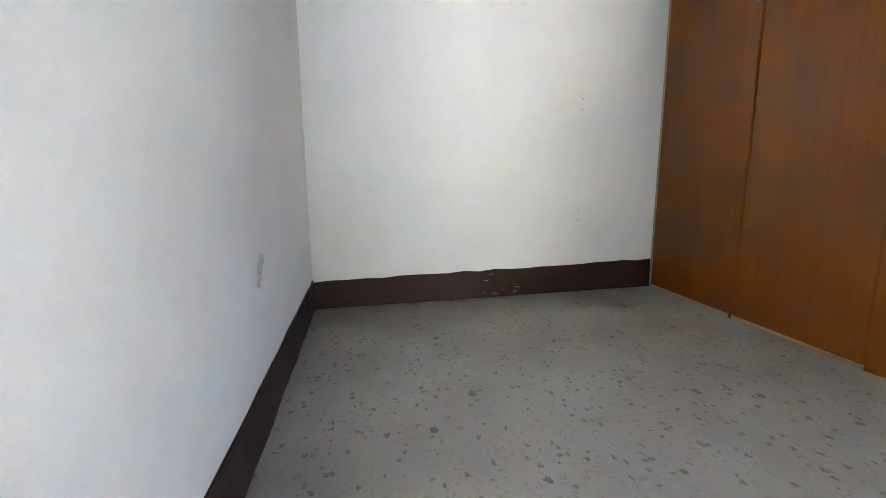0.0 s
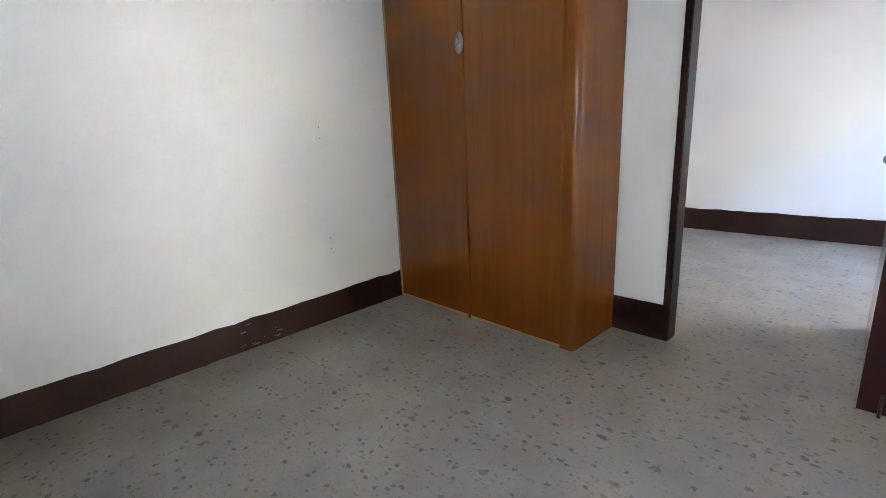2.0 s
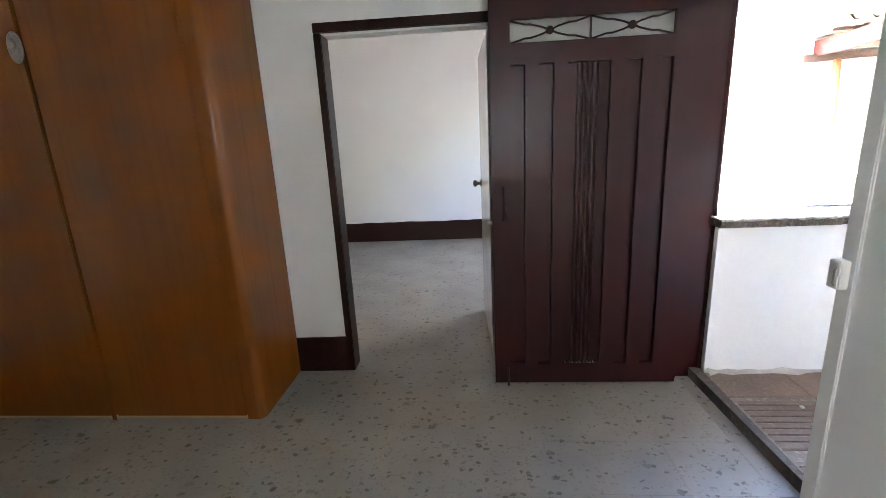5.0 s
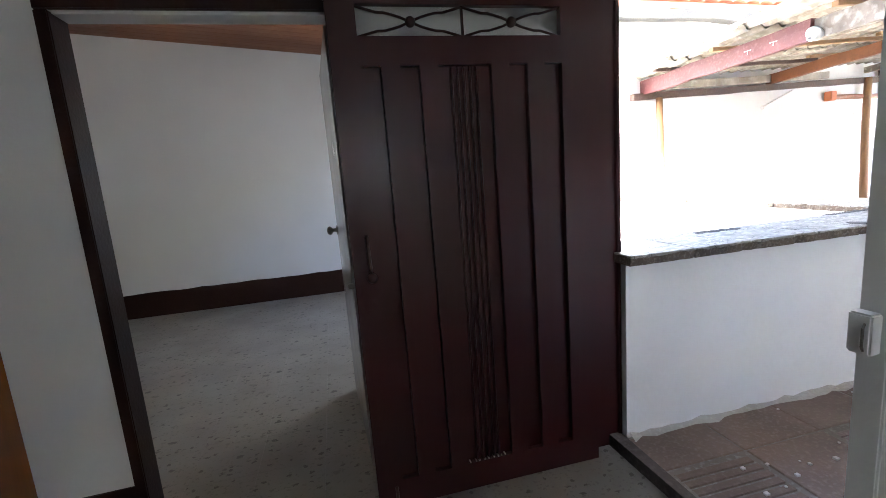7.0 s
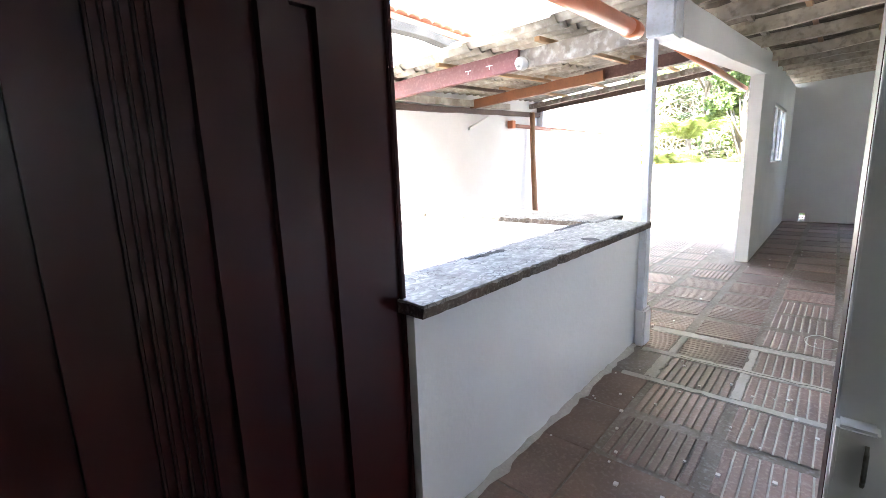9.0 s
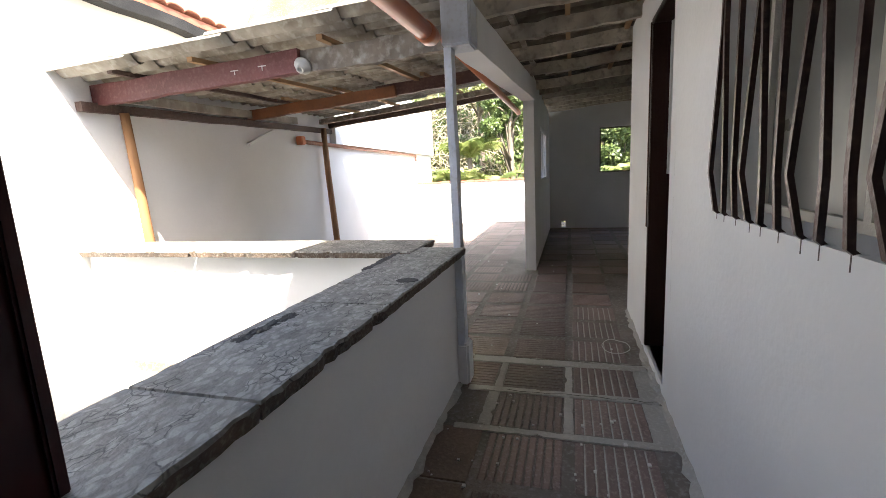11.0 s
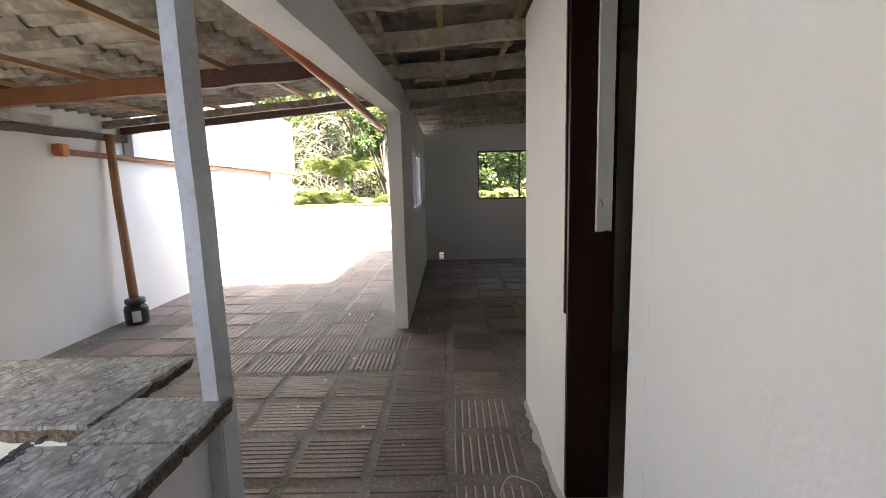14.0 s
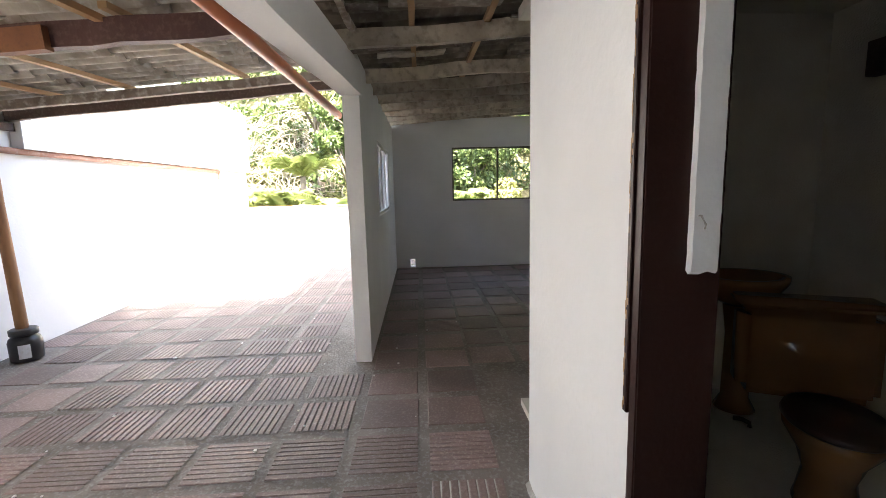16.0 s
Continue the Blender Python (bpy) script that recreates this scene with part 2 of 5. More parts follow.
M_SOOT = mat("sooty_fibre_cement", (0.21, 0.18, 0.14), 0.9, var=(0.07, 0.056, 0.043), fine=(0.33, 0.30, 0.25), bump=0.5, bump_scale=12, random_amount=0.25, mottle=5)
M_PVC = mat("orange_plastic_pipe", (0.56, 0.17, 0.07), 0.4, var=(0.48, 0.16, 0.075), bump=0.03)
M_PVC_OLD = mat("faded_orange_pipe", (0.42, 0.19, 0.12), 0.6, var=(0.5, 0.3, 0.22), fine=(0.55, 0.42, 0.35), bump=0.1, bump_scale=30)
M_POST = mat("pale_blue_white_paint", (0.66, 0.69, 0.75), 0.55, var=(0.58, 0.60, 0.64), fine=(0.5, 0.5, 0.5), bump=0.3, bump_scale=40)
M_ALU = mat("aluminium_frame", (0.55, 0.53, 0.48), 0.45, 0.8, var=(0.42, 0.40, 0.35))
M_BRONZE = mat("dark_bronze_frame", (0.11, 0.10, 0.08), 0.5, 0.4, var=(0.08, 0.07, 0.055))
M_GLASS = glass_mat()
M_STEEL = mat("worn_steel", (0.42, 0.40, 0.36), 0.35, 0.9, var=(0.2, 0.18, 0.15), fine=(0.12, 0.1, 0.08), bump_scale=120)
M_BLACK = mat("black_plastic", (0.012, 0.012, 0.013), 0.35, var=(0.02, 0.02, 0.02))
M_PORCELAIN = mat("dusty_porcelain", (0.42, 0.41, 0.38), 0.5, var=(0.32, 0.31, 0.28))
M_WHITEPL = mat("white_plastic", (0.82, 0.82, 0.80), 0.4, var=(0.78, 0.78, 0.76))
M_BAR = mat("brown_painted_iron", (0.05, 0.022, 0.018), 0.36, 0.2, var=(0.035, 0.016, 0.013), fine=(0.10, 0.06, 0.05), bump=0.3, bump_scale=50)
M_PANE = mat("dusty_grey_pane", (0.13, 0.13, 0.115), 0.3, var=(0.10, 0.10, 0.09))
M_PORC = mat("ochre_porcelain", (0.26, 0.135, 0.05), 0.18, var=(0.22, 0.11, 0.04))
M_LID = mat("dark_brown_seat", (0.05, 0.022, 0.014), 0.36, var=(0.04, 0.018, 0.012))
M_BATHWALL = mat("grey_plaster", (0.64, 0.605, 0.53), 0.7, var=(0.55, 0.515, 0.44), bump=0.3)
M_PLANKS = mat("varnished_ceiling_boards", (0.24, 0.085, 0.03), 0.45, var=(0.17, 0.055, 0.02), bump=0.2, bump_scale=30, stretch=(0.2, 1, 1))
M_REDTILE = mat("red_roof_tile", (0.40, 0.15, 0.09), 0.8, var=(0.28, 0.11, 0.075), bump=0.4)
M_MEMBRANE = mat("black_bitumen", (0.014, 0.014, 0.015), 0.8, var=(0.035, 0.035, 0.035), spec=0.2, bump=0.6)
M_SOIL = mat("hillside_soil", (0.16, 0.14, 0.07), 0.95, var=(0.07, 0.09, 0.03), fine=(0.25, 0.2, 0.12), bump=0.7, bump_scale=8, mottle=0.6)
M_LEAF = mat("green_leaves", (0.085, 0.125, 0.034), 0.5, var=(0.045, 0.075, 0.02), fine=(0.17, 0.19, 0.06), mottle=0.7, bump_scale=3)
M_LEAF2 = mat("yellow_green_leaves", (0.26, 0.26, 0.09), 0.5, var=(0.15, 0.18, 0.06), fine=(0.32, 0.29, 0.13), mottle=0.7, bump_scale=3)
M_PALM = mat("palm_leaflets", (0.14, 0.195, 0.05), 0.4, var=(0.20, 0.225, 0.07), fine=(0.25, 0.24, 0.10), mottle=0.9, bump_scale=4)
M_DRY = mat("dry_vines", (0.36, 0.32, 0.24), 0.9, var=(0.26, 0.23, 0.15))
M_BARK = mat("tree_bark", (0.16, 0.13, 0.10), 0.9, var=(0.09, 0.075, 0.055), bump=0.7, bump_scale=14)
M_STRING = mat("pale_string", (0.6, 0.6, 0.56), 0.8)
M_DEBRIS = mat("plaster_crumbs", (0.68, 0.66, 0.62), 0.9)

# ---- building helpers ----


def mesh_ob(name, bm, material, smooth=False):
    me = bpy.data.meshes.new(name)
    bmesh.ops.recalc_face_normals(bm, faces=bm.faces)
    bm.to_mesh(me)
    bm.free()
    me.materials.append(material)
    if smooth:
        for p in me.polygons:
            p.use_smooth = True
    return new(name, me)


def part(name, bm, material, parent, label="", smooth=False):
    ob = mesh_ob(name, bm, material, smooth)
    ob.parent = parent
    if parent is not None:
        ob.matrix_parent_inverse = parent.matrix_basis.inverted()
    return tagged(ob, label)


def thing(name, at, label, category, group="", kind=""):
    ob = new(name)
    ob.empty_display_size = 0.1
    ob.matrix_basis = pose(*at)
    return tagged(ob, label, category, group, kind)


def box(bm, x0, x1, y0, y1, z0, z1, bevel=0.0):
    vs = [bm.verts.new(p) for p in ((x0, y0, z0), (x1, y0, z0), (x1, y1, z0), (x0, y1, z0), (x0, y0, z1), (x1, y0, z1), (x1, y1, z1), (x0, y1, z1))]
    fs = [bm.faces.new([vs[i] for i in q]) for q in ((3, 2, 1, 0), (4, 5, 6, 7), (0, 1, 5, 4), (1, 2, 6, 5), (2, 3, 7, 6), (3, 0, 4, 7))]
    if bevel:
        es = list({e for f in fs for e in f.edges})
        bmesh.ops.bevel(bm, geom=es, offset=bevel, segments=2, affect="EDGES")
    return bm


def boxes(*dims, bevel=0.0):
    bm = bmesh.new()
    for d in dims:
        box(bm, *d, bevel=bevel)
    return bm


def beam(bm, a, b, w, h, up=(0, 0, 1), wobble=0.0, steps=1, seed=0):
    """A squared timber from a to b (its middle line), w across and h high, a little crooked if wanted."""
    a, b = Vector(a), Vector(b)
    way = (b - a).normalized()
    side = way.cross(Vector(up)).normalized()
    top = side.cross(way)
    rng = random.Random(seed)
    rings = []
    for i in range(steps + 1):
        c = a.lerp(b, i / steps) + side * rng.uniform(-wobble, wobble) + top * rng.uniform(-wobble, wobble)
        ww, hh = w * (1 + rng.uniform(-1, 1) * wobble * 4), h * (1 + rng.uniform(-1, 1) * wobble * 3)
        rings.append([bm.verts.new(c + side * ww / 2 * sx + top * hh / 2 * sz) for sx, sz in ((-1, -1), (1, -1), (1, 1), (-1, 1))])
    for r, s in zip(rings, rings[1:]):
        for k in range(4):
            bm.faces.new((r[k], r[(k + 1) % 4], s[(k + 1) % 4], s[k]))
    bm.faces.new(rings[0][::-1])
    bm.faces.new(rings[-1])
    return bm


def tube(bm, pts, r, n=12, r_end=None):
    pts = [Vector(p) for p in pts]
    rings = []
    for i, p in enumerate(pts):
        way = (pts[min(i + 1, len(pts) - 1)] - pts[max(i - 1, 0)]).normalized()
        side = way.orthogonal().normalized() if abs(way.z) > 0.95 else way.cross(Vector((0, 0, 1))).normalized()
        top = side.cross(way)
        rad = r if r_end is None else r + (r_end - r) * i / (len(pts) - 1)
        rings.append([bm.verts.new(p + (side * math.cos(k * math.tau / n) + top * math.sin(k * math.tau / n)) * rad) for k in range(n)])
    for a, b in zip(rings, rings[1:]):
        for k in range(n):
            bm.faces.new((a[k], a[(k + 1) % n], b[(k + 1) % n], b[k]))
    bm.faces.new(rings[0][::-1])
    bm.faces.new(rings[-1])
    return bm


def lathe(bm, at, profile, n=24, sx=1.0, sy=1.0):
    x, y, z = at
    rings = [[bm.verts.new((x + r * sx * math.cos(k * math.tau / n), y + r * sy * math.sin(k * math.tau / n), z + h)) for k in range(n)] for r, h in profile]
    for a, b in zip(rings, rings[1:]):
        for k in range(n):
            bm.faces.new((a[k], a[(k + 1) % n], b[(k + 1) % n], b[k]))
    bm.faces.new(rings[0][::-1])
    bm.faces.new(rings[-1])
    return bm


def holed(along, a0, a1, u0, u1, z0, z1, holes=()):
    """A slab of thickness a0..a1 that runs u0..u1 along x or y; holes (u0, u1, z0, z1) go right through."""
    us = sorted({u0, u1, *[h[0] for h in holes], *[h[1] for h in holes]})
    zs = sorted({z0, z1, *[h[2] for h in holes], *[h[3] for h in holes]})

    def solid(i, j):
        if not (0 <= i < len(us) - 1 and 0 <= j < len(zs) - 1):
            return False
        u, z = (us[i] + us[i + 1]) / 2, (zs[j] + zs[j + 1]) / 2
        return not any(h[0] < u < h[1] and h[2] < z < h[3] for h in holes)

    bm, made = bmesh.new(), {}

    def v(u, a, z):
        key = (round(u, 4), round(a, 4), round(z, 4))
        if key not in made:
            made[key] = bm.verts.new((u, a, z) if along == "x" else (a, u, z))
        return made[key]

    for i in range(len(us) - 1):
        for j in range(len(zs) - 1):
            if not solid(i, j):
                continue
            p, q, r, s = us[i], us[i + 1], zs[j], zs[j + 1]
            for a in (a0, a1):
                bm.faces.new((v(p, a, r), v(q, a, r), v(q, a, s), v(p, a, s)))
            for di, dj, c in ((-1, 0, ((p, r), (p, s))), (1, 0, ((q, r), (q, s))), (0, -1, ((p, r), (q, r))), (0, 1, ((p, s), (q, s)))):
                if not solid(i + di, j + dj):
                    (ua, za), (ub, zb) = c
                    bm.faces.new((v(ua, a0, za), v(ub, a0, zb), v(ub, a1, zb), v(ua, a1, za)))
    return bm


def wall(name, along, a0, a1, u0, u1, z0, z1, holes=(), material=None):
    return tagged(mesh_ob(name, holed(along, a0, a1, u0, u1, z0, z1, holes), material or M_WALL), kind="structure")


ZT = 0.06  # terrace level; the rooms lie at 0

# ---- bedroom and second room: structure ----
CEIL = 2.75
def askew(ob):
    """The bedroom's west wall runs a little out of square."""
    for v in ob.data.vertices:
        v.co.x += 0.05 * (-0.53 - v.co.y)
    return ob


askew(wall("wall_bedroom_west", "y", -2.245, -2.095, -3.4, 0.0, 0, CEIL))
wall("wall_bedroom_south", "x", -3.35, -3.20, -2.095, 1.945, 0, CEIL, [(1.08, 1.52, 1.25, 2.05)])
wall("wall_bedroom_north", "x", 0.0, 0.11, -2.6, 2.03, 0, 3.3, [(-0.003, 0.95, 0, 2.052)])
wall("wall_house_east", "y", 2.03, 2.128, -1.225, 4.0, -0.2, 3.1, [(-1.225, -0.10, -0.2, 2.16), (1.5, 2.9, 1.0, 2.2)])
wall("wall_bedroom_east", "y", 1.945, 2.128, -3.4, -1.225, -0.2, 3.1)
wall("wall_second_room_north", "x", 3.84, 3.99, -2.6, 2.03, 0, 3.3)
wall("wall_second_room_west", "y", -2.75, -2.6, 0.11, 3.99, 0, 3.3)
tagged(mesh_ob("ceiling_bedroom", boxes((-2.245, 2.029, -3.4, 0.0, CEIL, CEIL + 0.12)), M_WALL), kind="structure")


def sloped_ceiling():
    """Boarded ceiling of the second room, falling towards the terrace side."""
    bm = bmesh.new()
    n, x0, x1, y0, y1 = 30, -2.6, 2.03, 0.11, 3.84
    for i in range(n):
        ya, yb = y0 + (y1 - y0) * i / n + 0.003, y0 + (y1 - y0) * (i + 1) / n - 0.003
        za, zb = 3.24, 2.79
        vs = [bm.verts.new(p) for p in ((x0, ya, za), (x1, ya, zb), (x1, yb, zb), (x0, yb, za), (x0, ya, za + 0.03), (x1, ya, zb + 0.03), (x1, yb, zb + 0.03), (x0, yb, za + 0.03))]
        for q in ((3, 2, 1, 0), (4, 5, 6, 7), (0, 1, 5, 4), (1, 2, 6, 5), (2, 3, 7, 6), (3, 0, 4, 7)):
            bm.faces.new([vs[k] for k in q])
    return bm


tagged(mesh_ob("ceiling_second_room", sloped_ceiling(), M_PLANKS), kind="structure")
tagged(mesh_ob("roof_over_second_room", boxes((-2.75, 2.03, 0.0, 3.99, 3.3, 3.36)), M_FIBRO), kind="structure")

floor_rooms = tagged(mesh_ob("floor_rooms", boxes((-2.75, 2.03, -3.4, 3.99, -0.20, -0.004), (2.03, 2.12, -1.2, -0.1, -0.20, -0.005)), M_GROUT), kind="structure")


def baseboard(name, bm):
    return tagged(mesh_ob(name, bm, M_BROWN), kind="structure")


def skirting(along, a, out, u0, u1, seed, h=0.222, h0=None):
    """A painted skirting band with a hand-cut, slightly wavy upper edge."""
    rng = random.Random(seed)
    bm = bmesh.new()
    n = max(2, int((u1 - u0) / 0.12))
    rows = []
    for i in range(n + 1):
        u = u0 + (u1 - u0) * i / n
        z = (h if h0 is None else h0 + (h - h0) * i / n) + rng.uniform(-0.006, 0.006)
        t = 0.006 + rng.uniform(0, 0.004)
        pts = [(u, a, 0.0), (u, a + out * t * 1.5, 0.0), (u, a + out * t, z), (u, a, z + 0.001)]
        rows.append([bm.verts.new(p if along == "x" else (p[1], p[0], p[2])) for p in pts])
    for r, s in zip(rows, rows[1:]):
        for k in range(4):
            bm.faces.new((r[k], r[(k + 1) % 4], s[(k + 1) % 4], s[k]))
    bm.faces.new(rows[0])
    bm.faces.new(rows[-1][::-1])
    return bm


askew(baseboard("baseboard_bedroom_west", skirting("y", -2.095, 1, -3.20, -0.54, 1, 0.226, 0.192)))
baseboard("baseboard_bedroom_south", skirting("x", -3.20, 1, -1.95, 1.945, 2, 0.20))
baseboard("baseboard_bedroom_north", skirting("x", 0.0, -1, -0.374, -0.044, 3, 0.238))
baseboard("baseboard_bedroom_east", skirting("y", 1.945, -1, -3.19, -1.266, 4, 0.16))
baseboard("baseboard_second_room_north", skirting("x", 3.84, -1, -2.6, 2.03, 5, 0.285))
baseboard("baseboard_second_room_east", skirting("y", 2.03, -1, 0.11, 3.83, 6, 0.285))

# door frame between the two rooms
door_1 = tagged(new("door_frame_inner"), "dark brown painted timber frame of the inner doorway", "door frame", kind="structure")
part("jamb", boxes((-0.044, 0.0, -0.012, 0.114, 0, 2.05), bevel=0.004), M_BROWN, door_1)
part("jamb", boxes((0.947, 0.99, -0.012, 0.114, 0, 2.05), bevel=0.004), M_BROWN, door_1)
part("head", boxes((-0.044, 0.99, -0.012, 0.006, 2.051, 2.104), bevel=0.003), M_BROWN, door_1)
part("soffit", boxes((0.001, 0.946, 0.007, 0.114, 2.04, 2.0515), bevel=0.002), M_WALL, door_1, "white painted underside of the door head")

# frame of the outer door
frame_out = tagged(new("door_frame_outer"), "maroon enamelled steel frame of the terrace door", "door frame", kind="structure")
part("jamb", boxes((1.965, 2.134, -0.115, -0.095, 0.0, 2.14), (1.965, 1.985, -0.135, -0.115, 0, 2.14), (2.112, 2.134, -0.128, -0.115, 0, 2.14), bevel=0.004), M_DOOR, frame_out)
# thin brown frame; the rest of this reveal is brown to paint its shade
part("jamb", boxes((1.962, 2.126, -1.228, -1.214, 0.16, 2.12), bevel=0.003), M_BROWN, frame_out)
part("jamb_face", boxes((1.936, 1.9615, -1.275, -1.215, 0.16, 2.12), bevel=0.004), M_WALL, frame_out, "white painted edge of the door jamb")
part("jamb_foot", boxes((1.962, 2.10, -1.229, -1.213, 0.0, 0.158), (1.935, 1.9615, -1.265, -1.213, 0.0, 0.158), bevel=0.003), M_BROWN, frame_out)
part("head", boxes((1.965, 2.125, -1.213, -0.135, 2.12, 2.16), bevel=0.003), M_DOOR, frame_out)
strike = part("strike_plate", boxes((1.902, 1.9355, -1.262, -1.217, 0.955, 1.045), bevel=0.004), M_WALL, frame_out, "white painted steel strike box")
part("keeper", tube(bmesh.new(), [(1.903, -1.25, 0.965), (1.897, -1.25, 0.975), (1.897, -1.25, 1.015), (1.903, -1.25, 1.025)], 0.003, 6), M_STEEL, strike)

# riser from the room up to the terrace
bm = bmesh.new()
vs = [bm.verts.new(p) for p in ((2.06, -0.10, -0.15), (2.095, -1.21, -0.15), (2.125, -1.21, -0.15), (2.125, -0.10, -0.15), (2.065, -0.10, ZT), (2.10, -1.21, ZT), (2.125, -1.21, ZT), (2.125, -0.10, ZT))]
for q in ((3, 2, 1, 0), (4, 5, 6, 7), (0, 1, 5, 4), (1, 2, 6, 5), (2, 3, 7, 6), (3, 0, 4, 7)):
    bm.faces.new([vs[k] for k in q])
tagged(mesh_ob("threshold", bm, M_RISER), kind="structure")


def sash_window(name, along, a, u0, u1, z0, z1, mullions, depth=0.05, material=None, label=""):
    """Aluminium window in a wall: frame bars, a sill and one pane for each light."""
    ob = tagged(new(name), label or "aluminium framed sliding window with clear panes", "window", kind="structure")
    material = material or M_ALU

    def bar(p, q, r, s, d=depth):
        return boxes((p, q, a - d / 2, a + d / 2, r, s) if along == "x" else (a - d / 2, a + d / 2, p, q, r, s), bevel=0.003)

    w = 0.03
    for dims in ((u0, u1, z0, z0 + w), (u0, u1, z1 - w, z1), (u0, u0 + w, z0 + w, z1 - w), (u1 - w, u1, z0 + w, z1 - w)):
        part("window_frame", bar(*dims), material, ob)
    cuts = [u0 + w, *mullions, u1 - w]
    for m in mullions:
        part("mullion", bar(m - 0.015, m + 0.015, z0 + w, z1 - w, depth * 0.8), material, ob)
    for p, q in zip(cuts, cuts[1:]):
        pane = part("pane", bar(p + 0.012, q - 0.012, z0 + w, z1 - w, 0.004), M_GLASS, ob)
        pane.visible_shadow = False
    return ob


# two unseen windows, added to bring light into the rooms
sash_window("window_bedroom_unseen", "x", -3.26, 1.08, 1.52, 1.25, 2.05, [1.3])
sash_window("window_second_room_unseen", "y", 2.1, 1.5, 2.9, 1.0, 2.2, [2.2])

# ---- terrace: structure ----
terrace = tagged(mesh_ob("floor_terrace", boxes((4.3, 14.0, -0.42, 3.6, -0.2, ZT - 0.007)), M_CEMENT), kind="structure")
corridor = tagged(mesh_ob("floor_corridor", boxes((2.12, 4.3, -1.41, 0.1, -0.2, ZT - 0.007)), M_CEMENT), kind="structure")
end_room = tagged(mesh_ob("floor_end_room", boxes((4.3, 12.57, -4.3, -0.42, -0.2, ZT - 0.007)), M_CEMENT), kind="structure")
wall("wall_corridor", "x", -1.56, -1.41, 2.128, 6.12, -0.2, 2.62, [(2.35, 3.63, 1.245, 2.14), (4.42, 5.09, 0.13, 2.38)], M_WALL_OUT)
wall("wall_partition", "x", -0.425, -0.285, 7.85, 12.42, -0.1, 2.66, [(9.25, 11.1, 1.26, 2.13)], M_WALL_OUT)
wall("wall_room_end", "y", 12.42, 12.57, -4.3, -0.285, -0.1, 2.84, [(-3.24, -1.52, 1.31, 2.295), (-0.78, -0.685, 0.075, 0.225)], M_WALL_OUT)
wall("wall_room_south", "x", -4.45, -4.3, 6.9, 12.57, -0.1, 2.9, material=M_WALL_OUT)
wall("wall_bathroom_jog", "x", -1.86, -1.76, 6.12, 7.05, -0.1, 2.7, material=M_WALL_OUT)
wall("wall_bathroom_return", "y", 6.02, 6.12, -1.76, -1.56, -0.1, 2.7, material=M_WALL_OUT)
wall("wall_bathroom_east", "y", 6.95, 7.05, -4.3, -1.86, -0.1, 2.7, material=M_BATHWALL)
wall("wall_bathroom_south", "x", -3.7, -3.6, 4.1, 6.95, -0.1, 2.7, material=M_BATHWALL)
wall("wall_bathroom_west", "y", 4.0, 4.1, -3.7, -1.56, -0.1, 2.7, material=M_BATHWALL)
tagged(mesh_ob("floor_bathroom", boxes((4.1, 6.95, -3.6, -1.56, -0.1, 0.10), (4.42, 5.09, -1.56, -1.43, 0.05, 0.13)), M_BATHWALL), kind="structure")
tagged(mesh_ob("ceiling_bathroom", boxes((4.0, 7.05, -3.7, -1.565, 2.63, 2.7)), M_BATHWALL), kind="structure")
wall("wall_terrace_end", "y", 14.0, 14.14, -0.285, 3.45, -3.0, 1.19, material=M_WALL_OUT)
sash_window("window_partition", "x", -0.39, 9.25, 11.1, 1.26, 2.13, [9.9, 10.5], material=M_WHITEPL, label="white framed sliding window in the partition wall")
sash_window("window_room_end", "y", 12.47, -3.24, -1.52, 1.31, 2.295, [-2.38], material=M_BRONZE)


def north_y(x):
    return 3.05 + 0.045 * (x - 7.2)


def boundary_wall():
    bm = bmesh.new()
    xs = [2.128, 4.0, 6.0, 8.0, 8.001, 10, 12, 14, 15.55]
    rows = []
    for x in xs:
        z = 3.02 if x <= 8.0 else 3.56 - 0.02 * (x - 8)
        y = north_y(x)
        rows.append([bm.verts.new(p) for p in ((x, y, -3.0), (x, y, z), (x, y + 0.18, z), (x, y + 0.18, -3.0))])
    for r, s in zip(rows, rows[1:]):
        for k in range(4):
            bm.faces.new((r[k], r[(k + 1) % 4], s[(k + 1) % 4], s[k]))
    bm.faces.new(rows[0])
    bm.faces.new(rows[-1][::-1])
    return bm


tagged(mesh_ob("wall_boundary_north", boundary_wall(), M_WALL_OUT), kind="structure")
bm = bmesh.new()
vs = [bm.verts.new((x, north_y(x) + o, z)) for x, top in ((8.75, 3.5), (15.5, 3.4)) for o, z in ((-0.12, 2.055), (-0.12, top), (-0.002, top), (-0.002, 2.055))]
for q in ((0, 1, 2, 3), (7, 6, 5, 4), (0, 4, 5, 1), (1, 5, 6, 2), (2, 6, 7, 3), (3, 7, 4, 0)):
    bm.faces.new([vs[k] for k in q])
tagged(mesh_ob("wall_neighbour_upper", bm, M_WALL_OUT), kind="structure")

# parapet round the light well
tagged(mesh_ob("wall_parapet", boxes((2.128, 4.40, -0.165, 0.10, -0.2, 0.93), (4.34, 4.62, 0.10, 2.92, -3.0, 0.93)), M_WALL_OUT), kind="structure")
tagged(mesh_ob("floor_light_well", boxes((2.128, 4.34, 0.10, 3.0, -0.62, -0.5)), M_WALL_OUT), kind="structure")
tagged(mesh_ob("ledge_light_well", boxes((3.4, 4.34, 1.75, 3.0, -0.5, -0.03)), M_CEMENT_PALE), kind="structure")
